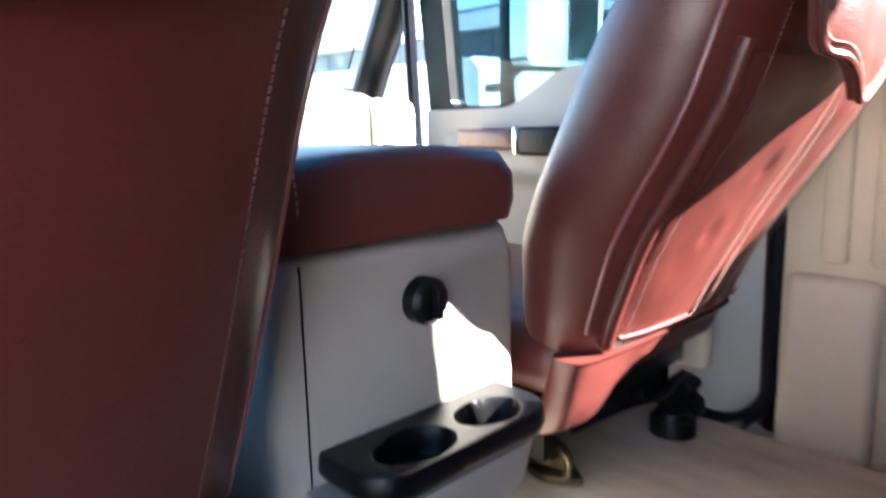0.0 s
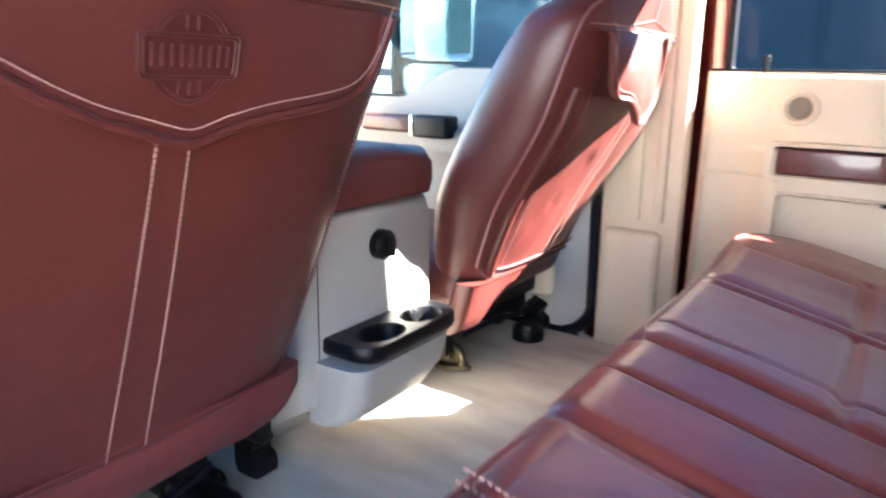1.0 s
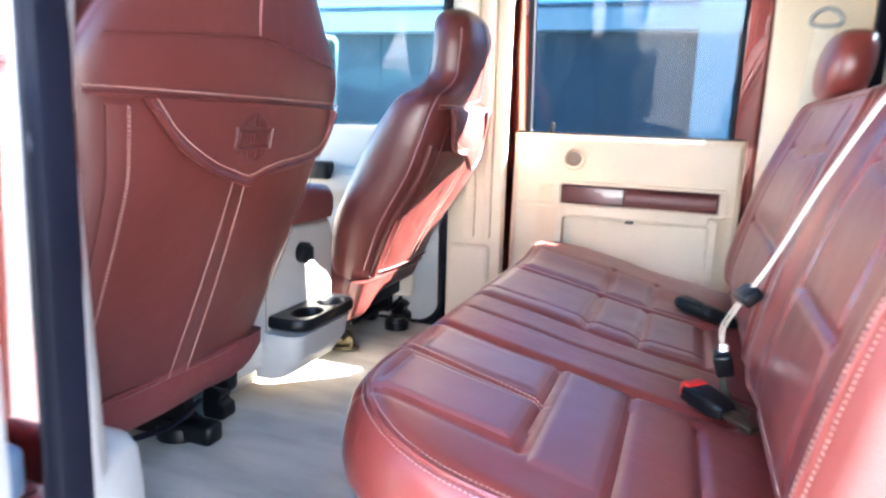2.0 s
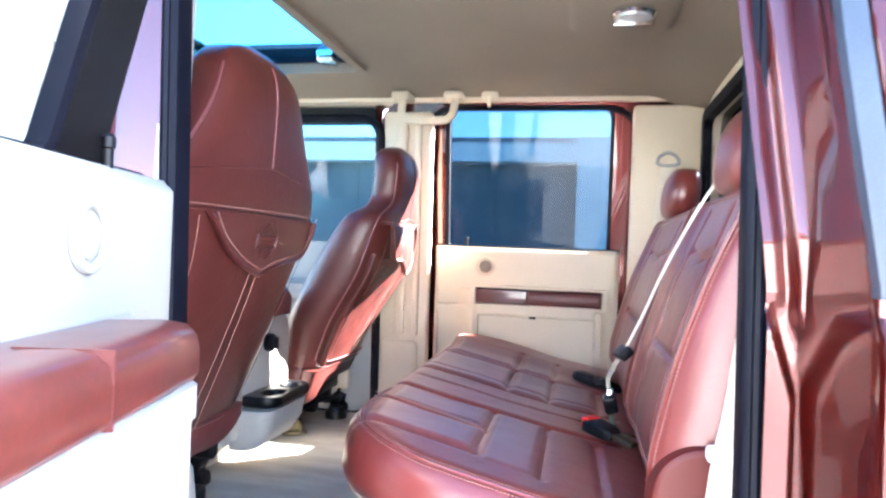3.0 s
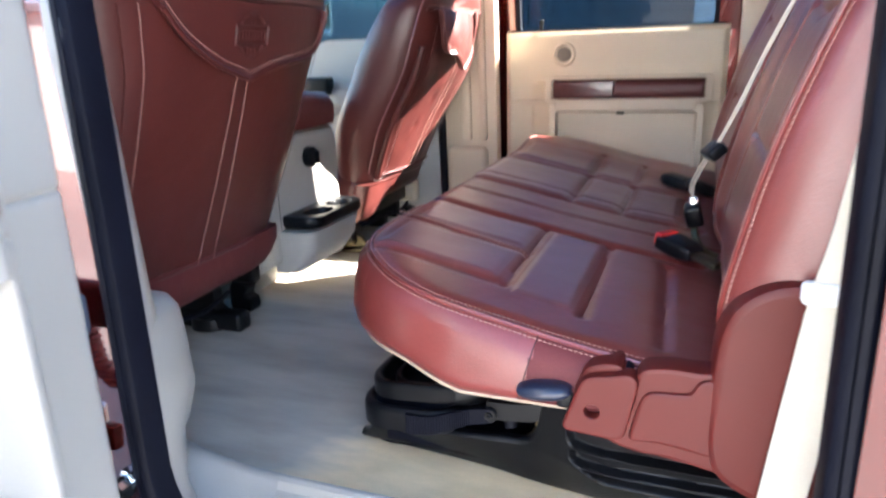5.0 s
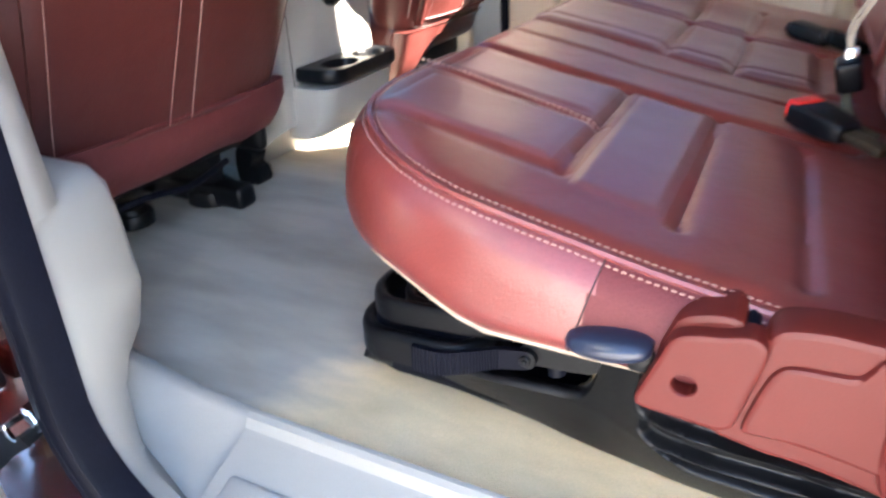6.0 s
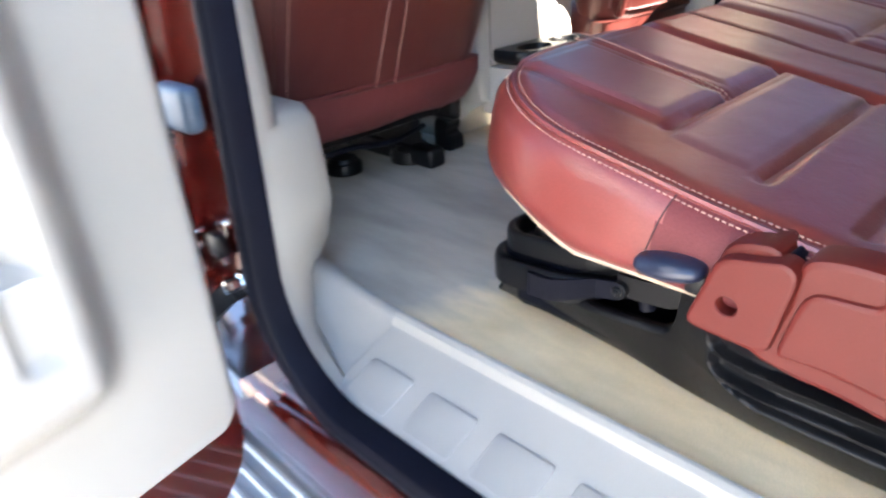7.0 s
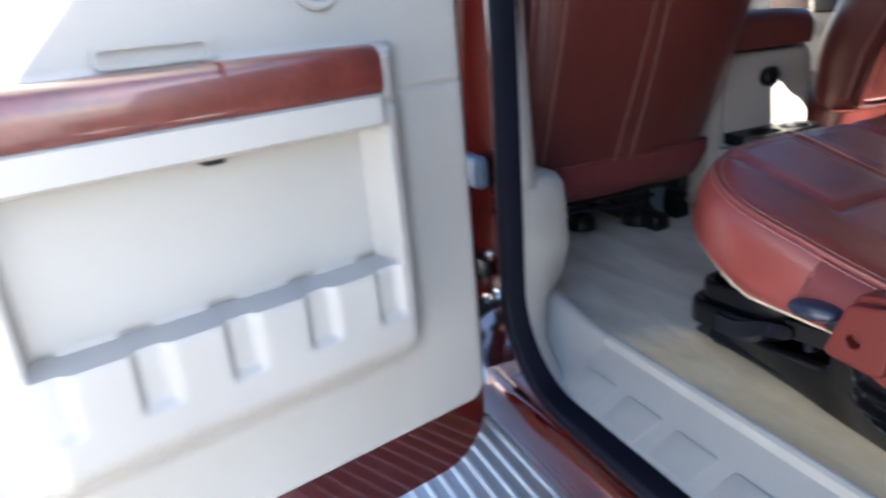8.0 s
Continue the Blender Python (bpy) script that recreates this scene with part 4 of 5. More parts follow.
    # embossed badge: bar and ring in relief, no lettering
    if shift == 0:
        zc, vc = z0 + 0.464, -0.062
        on = lambda dy, dz, off=0.0262: rear(zc + dz, vc + dy / 0.30, off + 0.0007)
        bm = bmesh.new()
        for r in (0.037, 0.033):
            for a0, a1 in ((28, 152), (208, 332)):
                tube([on(r * math.cos(radians(a0 + (a1 - a0) * k / 20)), r * math.sin(radians(a0 + (a1 - a0) * k / 20))) for k in range(21)], 0.0010, 6, False, (1, 0, 0), bm)
        for w, h in ((0.045, 0.017), (0.041, 0.0145)):
            tube([on(y, z) for y, z in rr(-w, w, -h, h, 0.004, 3)], 0.0010, 6, True, (1, 0, 0), bm)
        for k in range(9):
            y = -0.034 + 0.0085 * k
            tube([on(y, -0.008), on(y, 0.008)], 0.0014, 5, False, (1, 0, 0), bm)
        for y, z in ((-0.005, 0.0245), (0.005, 0.0245), (-0.010, -0.0245), (0.0, -0.0245), (0.010, -0.0245)):
            tube([on(y, z - 0.005), on(y, z + 0.005)], 0.0013, 5, False, (1, 0, 0), bm)
        part("badge", bm, STAMP, fl_, "dark stamped round badge with crossbar")
    # twin vertical seams and edge seams
    for v0, v1 in ((-0.130, -0.128), (-0.022, 0.040)):
        line = [rear(zb + 0.01 + (edge(v0) - zb - 0.01) * k / 30, v1 + (v0 - v1) * k / 30, 0.0165 + 0.003 * k / 30) for k in range(31)]
        part("centre_stitching", stitches(line, 0.0055, 0.0040, 0.0007), THREAD, t)
    for v in (-0.80, 0.80):
        line = [rear(zb + (z0 + 0.505 - 0.3 * shift - zb) * k / 30, v, 0.010 + 0.006 * (k / 30)) for k in range(31)]
        part("edge_stitching", stitches(line, 0.006, 0.004, 0.0007), THREAD_DARK if v * yc < 0 else THREAD, t)
    low = [rear(zb + 0.008, -0.84 + 1.68 * k / 40, 0.010) for k in range(41)]
    part("hem", tube(low, 0.004 if yc < 0 else 0.0022, 6), SHADED_HIDE if yc < 0 else SIDE_VINYL, t)
    # side seams of the bolster
    for s in (-1, 1):
        line = []
        for k in range(50):
            z = z0 + 0.06 + (z1 - z0 - 0.12) * k / 49
            xr, w, th = lerp_table(table, z)
            line.append(Vector((xr - th * 0.22, yc + s * (w * (1 - 0.56 ** e) ** (1 / e) * (1 - 0.56 * taper) + 0.0005), z)))
        part("bolster_seam", tube(line, 0.0028, 6), HIDE_DARK, t)
    z_h = z1 - 0.24
    line = []
    for k in range(33):
        a = math.pi * k / 32
        xr, w, th = lerp_table(table, z_h + 0.02 * math.sin(a))
        line.append(rear(z_h - 0.03 * abs(math.cos(a)), -0.9 * math.cos(a), 0.001))
    part("headrest_seam", tube(line, 0.0016, 6), SHADED_HIDE, t)
    line = [rear(z_h + (z1 - 0.03 - z_h) * k / 20, 0.02, 0.0012) for k in range(21)]
    part("headrest_centre_seam", tube(line, 0.002, 6), HIDE_DARK, t)
    # skirt, base cushion and running gear
    xr, w, th = lerp_table(table, z0 + 0.05)
    rings = []
    sag, tip, back, yk = (0.0, 0.06, 0.0, yc) if yc < 0 else (0.075, 0.03, 0.016, yc - 0.03)
    for z, dx, kw in ((z0 + tip, -0.002, 1.0), (z0 + 0.03, -0.004, 1.0), (z0 - 0.005, -0.022, 0.985), (z0 - 0.030, -0.042, 0.97), (z0 - 0.040, -0.060, 0.95)):
        low = ease((z0 + 0.03 - z) / 0.07)
        rings.append([Vector((xr - 0.02 - back + dx + 0.035 * px, yk + w * kw * (1 - 4 * back) * py, z - low * (sag * (ease((-py - 0.1) / 0.7) - 0.35) + 0.006 * noise.noise(Vector((py * 4, z * 8, yc)))))) for px, py in [(math.copysign(abs(math.cos(a)) ** 0.5, math.cos(a)), math.copysign(abs(math.sin(a)) ** 0.35, math.sin(a))) for a in [2 * math.pi * k / 72 for k in range(72)]]])
    part("skirt", loft(rings), SKIRT if yc < 0 else SHADED_HIDE, t)
    part("cushion", box(xr - 0.56, xr - 0.04, yc - w, yc + w, 1.0, 1.12, 0.05, 4), SHADED_HIDE, t)
    part("side_cover", box(xr - 0.50, xr - 0.06, yc + w - 0.03, yc + w + 0.004, 0.93, 1.02, 0.02, 3), BEIGE if yc > 0 else BLACK, t)
    part("frame", box(xr - 0.50, xr - 0.10, yc - w + 0.03, yc + w - 0.03, 0.945, 1.0, 0.01), BLACK, t)
    for s in (-1, 1):
        part("rail", box(xr - 0.55, xr - (0.05 if yc < 0 else 0.17), yc + s * 0.17 - 0.025, yc + s * 0.17 + 0.025, FLOOR, 0.89, 0.012, 3), BLACK, t)
        part("rail_riser", box(xr - 0.45, xr - 0.12, yc + s * 0.17 - 0.015, yc + s * 0.17 + 0.015, 0.885, 0.95), BLACK, t)
    for dy, dx, r, h in ((0.03, -0.21, 0.040, 0.034), (0.179, -0.150, 0.050, 0.040)) if yc < 0 else ((0.12, -0.075, 0.04, 0.04),):
        bm = loft([[Vector((xr + dx + q * math.cos(a), yc + dy + q * math.sin(a), z)) for a in [k * math.pi / 10 for k in range(20)]] for q, z in ((r, FLOOR), (r, FLOOR + h * 0.5), (r * 0.94, FLOOR + h * 0.7), (r * 0.8, FLOOR + h * 0.72), (r * 0.7, FLOOR + h), (r * 0.45, FLOOR + h))])
        part("rail_foot", bm, BLACK, t)
    clip_x, clip_y = (xr - 0.135, yc + 0.285) if yc < 0 else (xr - 0.09, yc + 0.195)
    part("rail_clip", slab(soft([(clip_x - 0.028, FLOOR), (clip_x + 0.022, FLOOR), (clip_x + 0.026, FLOOR + 0.03), (clip_x + 0.012, FLOOR + 0.042), (clip_x + 0.018, FLOOR + 0.066), (clip_x - 0.026, FLOOR + 0.072)]), clip_y + 0.022, clip_y - 0.018, 0.005), BLACK, t)
    part("wiring", tube(smooth_path([(xr - 0.10, yc - 0.15, 0.93), (xr - 0.07, yc - 0.05, 0.945), (xr - 0.06, yc + 0.05, 0.935), (xr - 0.08, yc + 0.16, 0.94)], 8), 0.006), RUBBER, t)
    return settle(t)


front_seat("driver_seat", "brown-red leather driver seat with flapped map pocket behind", -0.425, [
    (1.02, -0.430, 0.255, 0.12), (1.10, -0.398, 0.268, 0.15), (1.25, -0.335, 0.278, 0.17), (1.42, -0.270, 0.288, 0.18),
    (1.49, -0.250, 0.304, 0.175), (1.56, -0.236, 0.318, 0.165), (1.60, -0.232, 0.308, 0.155), (1.65, -0.230, 0.272, 0.14), (1.72, -0.226, 0.218, 0.13),
    (1.78, -0.225, 0.186, 0.128), (1.83, -0.232, 0.160, 0.115), (1.864, -0.250, 0.116, 0.085), (1.877, -0.262, 0.07, 0.055)], 0.72, 0.0, 0.0)
front_seat("passenger_seat", "brown-red leather passenger seat, reclined, sunlit from behind", 0.534, [
    (1.05, -0.405, 0.215, 0.10), (1.10, -0.385, 0.235, 0.15), (1.17, -0.352, 0.250, 0.185), (1.25, -0.310, 0.267, 0.215), (1.39, -0.228, 0.272, 0.235),
    (1.48, -0.198, 0.275, 0.215), (1.55, -0.182, 0.265, 0.185), (1.585, -0.176, 0.245, 0.165), (1.615, -0.171, 0.185, 0.132), (1.64, -0.168, 0.158, 0.122),
    (1.67, -0.165, 0.153, 0.120), (1.74, -0.162, 0.148, 0.118), (1.79, -0.175, 0.130, 0.105), (1.815, -0.195, 0.09, 0.07), (1.822, -0.205, 0.06, 0.05)], 0.50, 0.045, 0.11)


# ---- rear bench ----
def pad(x0, x1, y0, y1, r, edge_r, depth, relief, nx, ny, bulge=0.006, tuck=0.045, flat=0):
    """A stuffed pad in the plane: top relief(x, y), rounded rim, side walls down to depth."""
    cx, cy, a, b = (x0 + x1) / 2, (y0 + y1) / 2, (x1 - x0) / 2, (y1 - y0) / 2

    def place(u, v):
        x, y = (2 * u - 1) * a, (2 * v - 1) * b
        dx, dy = abs(x) - (a - r), abs(y) - (b - r)
        if y * flat > 0:
            d = min(a - abs(x), edge_r * ease((b - abs(y)) / 0.012) * 0.35 + edge_r * 0.65)
        elif dx > 0 and dy > 0:
            m, h = max(dx, dy), math.hypot(dx, dy)
            d = r - m
            x, y = math.copysign(a - r + dx * m / h, x), math.copysign(b - r + dy * m / h, y)
        else:
            d = min(a - abs(x), b - abs(y))
        k = min(1.0, d / edge_r)
        drop = edge_r * (1 - math.sqrt(max(0.0, 1 - (1 - k) ** 2)))
        return Vector((cx + x, cy + y, relief(cx + x, cy + y) - drop))
    bm = grid(place, nx, ny)
    rim = [q for q in bm.edges if q.is_boundary]
    for step, out in ((0.3, bulge), (0.55, bulge * 0.6), (0.8, -0.25 * tuck), (1.0, -0.75 * tuck)):
        made = bmesh.ops.extrude_edge_only(bm, edges=rim)
        rim = [q for q in made["geom"] if isinstance(q, bmesh.types.BMEdge)]
        top = relief(cx, cy) - edge_r
        for q in made["geom"]:
            if isinstance(q, bmesh.types.BMVert):
                w = Vector((q.co.x - cx, q.co.y - cy, 0))
                base = q.co.z
                foot = depth(q.co.x) if callable(depth) else depth
                q.co.z = base + (foot - base) * {0.3: 0.3, 0.55: 0.36, 0.8: 0.55, 1.0: 1.0}[step]
                q.co += w.normalized() * out
    bmesh.ops.contextual_create(bm, geom=rim)
    return bm, place


def groove(x, y, lines):
    z = 0.0
    for xa, ya, xb, yb, dep, wid in lines:
        px, py, qx, qy = x - xa, y - ya, xb - xa, yb - ya
        t = max(0, min(1, (px * qx + py * qy) / (qx * qx + qy * qy)))
        d = math.hypot(px - t * qx, py - t * qy)
        z -= dep * math.exp(-(d / wid) ** 2)
    return z


def rim_path(x0, x1, y0, y1, r, inset, relief, edge_r):
    pts = rr(x0 + inset, x1 - inset, y0 + inset, y1 - inset, max(0.01, r - inset), 10)
    dens = []
    n = len(pts)
    for i in range(n):
        a, b = pts[i], pts[(i + 1) % n]
        m = max(1, int(math.hypot(b[0] - a[0], b[1] - a[1]) / 0.012))
        dens += [(a[0] + (b[0] - a[0]) * k / m, a[1] + (b[1] - a[1]) * k / m) for k in range(m)]
    k = min(1.0, inset / edge_r)
    drop = edge_r * (1 - math.sqrt(max(0.0, 1 - (1 - k) ** 2)))
    return [Vector((x, y, relief(x, y) - drop + 0.001)) for x, y in dens]


bench = thing("rear_bench_seat", "brown-red leather rear bench with darker inserts, creased and worn", "bench seat")
CUSHION = {}


def bench_cushion(name, y0, y1, lines, crest, r_out, side):
    def relief(x, y):
        z = 1.181 - 0.225 * (x - 0.02) + 0.04 * max(0.0, x - 0.35)
        z -= 0.010 * ease((0.06 - x) / 0.10) ** 2
        z += crest(x, y)
        z += groove(x, y, lines)
        z += 0.0028 * noise.noise(Vector((x * 7, y * 7, 1.3))) + 0.0006 * noise.noise(Vector((x * 20, y * 20, 4.1)))
        return z
    hem = lambda x: 1.022 + 0.032 * ease((0.235 - x) / 0.13)
    bm, place = pad(-0.015, 0.74, y0, y1, r_out, 0.055, hem, relief, 110, 120, 0.003, 0.014, side)
    ob = part(name, bm, BENCH, bench, "leather cushion with stitched grooves", 60)
    keep = lambda p: [q for q in p if q.x < 0.49 and (y1 - 0.05 - q.y if side > 0 else q.y - y0 - 0.05) > 0]
    bm = bmesh.new()
    for inset in (0.020, 0.034):
        stitches(keep(rim_path(-0.015, 0.74, y0, y1, r_out, inset, relief, 0.055)), 0.0065, 0.0040, 0.00062, bm)
    part("edge_stitching", bm, THREAD, ob)
    part("piping", tube(keep(rim_path(-0.015, 0.74, y0, y1, r_out, 0.027, relief, 0.055)), 0.0035, 6), BENCH, ob)
    mid = Vector((0.355, (y0 + y1) / 2))
    low = []
    for x, y in rr(-0.015, 0.74, y0, y1, r_out, 14):
        w = (Vector((x, y)) - mid).normalized() * 0.0085
        low.append(Vector((x - w.x, y - w.y, hem(x) - 0.001)))
    part("hem_cord", tube(low, 0.0024, 6, True), CORD, ob, "cream hem cord")
    CUSHION[name] = relief
    return ob


NEAR_LINES = [(0.236, -0.255, 0.242, -0.565, 0.008, 0.006), (0.352, -0.26, 0.358, -0.60, 0.008, 0.006), (0.452, -0.30, 0.462, -0.63, 0.007, 0.007),
              (-0.02, -0.255, 0.50, -0.255, 0.010, 0.010), (0.0, -0.565, 0.238, -0.570, 0.004, 0.012), (-0.10, -0.400, 0.240, -0.420, 0.006, 0.005)]
FAR_LINES = [(0.236, -0.012, 0.232, 0.264, 0.008, 0.006), (0.342, -0.008, 0.340, 0.262, 0.008, 0.006), (0.468, 0.0, 0.466, 0.26, 0.007, 0.007),
             (-0.02, -0.020, 0.50, -0.020, 0.008, 0.009), (0.02, 0.044, 0.46, 0.040, 0.004, 0.004), (-0.02, 0.270, 0.50, 0.270, 0.008, 0.006), (-0.02, 0.306, 0.50, 0.306, 0.006, 0.006),
             (0.232, 0.32, 0.235, 0.52, 0.007, 0.006), (0.345, 0.32, 0.348, 0.52, 0.007, 0.006)]
cn = bench_cushion("near_cushion", -0.705, -0.131, NEAR_LINES, lambda x, y: 0.0, 0.23, 1)
cf = bench_cushion("far_cushion", -0.129, 0.72, FAR_LINES, lambda x, y: 0.006 * ease((y - 0.36) / 0.16) * math.exp(-((x - 0.08) / 0.22) ** 2) + 0.010 * ease((y - 0.40) / 0.15), 0.17, -1)


def insert(parent, x0, x1, y0, y1, relief):
    """A darker hide panel let into a cushion, following its relief."""
    def fn(u, v):
        x, y = x0 + (x1 - x0) * u, y0 + (y1 - y0) * v
        e_ = min(u * (x1 - x0), (1 - u) * (x1 - x0), v * (y1 - y0), (1 - v) * (y1 - y0))
        return Vector((x, y, relief(x, y) + 0.0042 * ease(e_ / 0.018) - 0.0013))
    part("insert", grid(fn, 48, 48), HIDE_DARK, parent)


rn, rf = CUSHION["near_cushion"], CUSHION["far_cushion"]
for box_ in ((0.035, 0.233, -0.560, -0.424), (0.035, 0.233, -0.404, -0.275), (0.249, 0.350, -0.598, -0.270)):
    insert(cn, *box_, rn)
for box_ in ((0.02, 0.229, -0.012, 0.262), (0.243, 0.335, -0.008, 0.262), (0.349, 0.460, -0.004, 0.262), (0.03, 0.226, 0.316, 0.50), (0.242, 0.338, 0.316, 0.51)):
    insert(cf, *box_, rf)
bm = bmesh.new()
for dy in (-0.005, 0.005):
    stitches([Vector((0.002 + 0.238 * k / 40, -0.400 - 0.0005 * k + dy, rn(0.002 + 0.238 * k / 40, -0.400 - 0.0005 * k + dy) + 0.0015 - (0.02 if k == 0 else 0))) for k in range(1, 41)], 0.0075, 0.005, 0.0010, bm)
part("cross_stitching", bm, THREAD, cn)


def bench_back(name, y0, y1, lines, h=0.56):
    """Built lying in the plane, then stood up and leaned back."""
    def relief(x, y):
        z = 0.13 + 0.02 * math.sin(math.pi * min(1, max(0, x / h))) - 0.012 * ease((0.10 - x) / 0.1)
        z += 0.014 * max(ease((y0 + 0.11 - y) / 0.07), ease((y - (y1 - 0.11)) / 0.07))
        z += groove(x, y, lines)
        z += 0.0028 * noise.noise(Vector((x * 6, y * 6, 7.7))) + 0.0007 * noise.noise(Vector((x * 20, y * 20, 2.2)))
        return z
    bm, place = pad(0.0, h, y0, y1, 0.09, 0.05, 0.0, relief, 100, 80, 0.008)
    stand = Matrix.Translation((0.640, 0, 1.055)) @ Matrix.Rotation(radians(-(90 - 17.5)), 4, 'Y') 
    bm.transform(stand)
    ob = part(name, bm, BENCH, bench, "leaning leather seat back with stitched edges", 60)
    bm = bmesh.new()
    for inset in (0.022, 0.036):
        stitches(rim_path(0, h, y0, y1, 0.09, inset, relief, 0.05), 0.0065, 0.0042, 0.0008, bm)
    bm.transform(stand)
    part("edge_stitching", bm, THREAD, ob)
    bm = tube(rim_path(0, h, y0, y1, 0.09, 0.029, relief, 0.05), 0.0035, 6, True)
    bm.transform(stand)
    part("piping", bm, BENCH, ob)
    return ob


bench_back("near_backrest", -0.705, -0.135, [(0.02, -0.56, 0.50, -0.52, 0.008, 0.008), (0.02, -0.27, 0.50, -0.30, 0.008, 0.008), (0.22, -0.55, 0.22, -0.28, 0.009, 0.007), (0.42, -0.53, 0.40, -0.42, 0.009, 0.007), (0.40, -0.42, 0.42, -0.30, 0.009, 0.007)])
bench_back("far_backrest", -0.125, 0.705, [(0.02, 0.58, 0.50, 0.54, 0.008, 0.008), (0.02, 0.05, 0.50, 0.08, 0.008, 0.008), (0.22, 0.06, 0.22, 0.56, 0.009, 0.007), (0.42, 0.08, 0.40, 0.30, 0.009, 0.007), (0.40, 0.30, 0.42, 0.54, 0.009, 0.007)])


def headrest(y, w=0.13):
    rings = []
    for i in range(15):
        a = math.pi * i / 14
        k = math.sin(a) ** 0.45 + 0.02
        z = 1.678 - 0.077 * math.cos(a)
        rings.append([Vector((0.706 + 0.12 * (z - 1.68) + 0.05 * k * math.copysign(abs(math.cos(q)) ** 0.7, math.cos(q)), y + w * k * math.copysign(abs(math.sin(q)) ** 0.6, math.sin(q)), z)) for q in [2 * math.pi * j / 36 for j in range(36)]])
    part("headrest", loft(rings), BENCH, bench)
    for s in (-0.05, 0.05):
        part("headrest_post", tube([Vector((0.70, y + s, 1.52)), Vector((0.706, y + s, 1.63))], 0.007), CHROME, bench)


headrest(0.47)
headrest(-0.42)


def bench_base():
    # red side covers, access hole and lever
    cover = soft([(0.355, 1.011), (0.358, 1.022), (0.371, 1.060), (0.377, 1.073), (0.388, 1.080), (0.410, 1.084), (0.428, 1.088), (0.438, 1.084), (0.441, 1.073), (0.436, 1.045), (0.430, 1.015), (0.426, 1.005), (0.414, 1.001), (0.390, 1.002), (0.366, 1.004), (0.358, 1.006)], 3)
    part("side_bracket", slab(cover, -0.700, -0.722, 0.0045, (0.390, 1.035, 0.0088)), RED_PLASTIC, bench, "red plastic hinge cover with round hole")
    part("hole_floor", box(0.375, 0.405, -0.706, -0.699, 1.02, 1.05), RED_PLASTIC, bench)
    upper = soft([(0.366, 1.040), (0.374, 1.074), (0.381, 1.085), (0.394, 1.091), (0.410, 1.0935), (0.419, 1.092), (0.424, 1.086), (0.426, 1.050), (0.40, 1.03)], 4)
    part("hinge_housing", slab(upper, -0.660, -0.7085, 0.006), RED_PLASTIC, bench)
    # Dark slab stands in for the shade in the notch beside the housing.
    part("hinge_gap", slab(soft([(0.421, 1.070), (0.423, 1.083), (0.427, 1.088), (0.433, 1.083), (0.433, 1.070)], 3), -0.66, -0.7025, 0.002), RUBBER, bench)
    shield = soft([(0.404, 1.010), (0.405, 0.999), (0.415, 0.992), (0.430, 0.988), (0.452, 0.984), (0.473, 0.983), (0.53, 0.974), (0.62, 0.955), (0.640, 0.962), (0.64, 1.02), (0.60, 1.06), (0.540, 1.098), (0.520, 1.099), (0.504, 1.098), (0.477, 1.099), (0.453, 1.096), (0.442, 1.090), (0.437, 1.078), (0.432, 1.045), (0.420, 1.02)], 4)
    part("side_shield", slab(shield, -0.680, -0.714, 0.006), RED_PLASTIC, bench, "red moulded plastic side shield")
    low = soft([(0.433, 1.005), (0.437, 1.030), (0.443, 1.053), (0.449, 1.064), (0.459, 1.069), (0.485, 1.071), (0.496, 1.073), (0.502, 1.081), (0.508, 1.089), (0.525, 1.090), (0.56, 1.06), (0.60, 1.0), (0.60, 0.985), (0.54, 0.993), (0.47, 1.003), (0.443, 1.003)], 4)
    part("shield_step", slab(low, -0.705, -0.7185, 0.005), RED_PLASTIC, bench)
    arch = soft([(0.520, 1.0), (0.517, 1.06), (0.518, 1.12), (0.527, 1.165), (0.545, 1.192), (0.575, 1.209), (0.61, 1.212), (0.65, 1.205), (0.66, 1.10), (0.655, 0.98), (0.60, 0.945), (0.54, 0.965)])
    part("back_hinge_cover", slab(arch, -0.660, -0.7225, 0.012), RED_PLASTIC, bench, "rounded red plastic pivot cover")
    rings = []
    for i in range(17):
        a = math.pi * i / 16
        k = math.sin(a) ** 0.7 + 0.03
        x = 0.3305 - 0.034 * math.cos(a)
        rings.append([Vector((x, -0.709 + 0.020 * k * math.cos(q), 1.049 + 0.1 * (x - 0.33) + 0.012 * k * math.sin(q))) for q in [2 * math.pi * j / 20 for j in range(20)]])
    part("fold_lever", loft(rings), LEVER, bench, "blue-black oval fold lever")
    part("lever_arm", box(0.345, 0.366, -0.712, -0.690, 1.028, 1.050, 0.005), BLACK, bench)
    # folding black storage base under the cushion: core, moulded side wall with well, post and ribbed rail
    prof = [(-0.560, FLOOR), (-0.560, 0.886), (0.64, 0.955), (0.66, 0.940), (0.66, FLOOR)]
    part("platform", loft([[Vector((x + (0.02 if z < 0.87 else 0), y, z if z < 0.86 else z - dz)) for y, z in prof] for x, dz in ((0.035, 0.030), (0.05, 0.020), (0.18, 0.006), (0.36, 0.002))]), BLACK, bench, "black plastic under-seat storage base")
    FOOT = [(0.0, -0.573), (0.20, -0.591), (0.33, -0.615), (0.46, -0.627), (0.70, -0.632)]
    BROW = [(0.0, -0.602), (0.10, -0.620), (0.20, -0.631), (0.29, -0.629), (0.335, -0.645), (0.37, -0.662), (0.42, -0.670), (0.70, -0.672)]
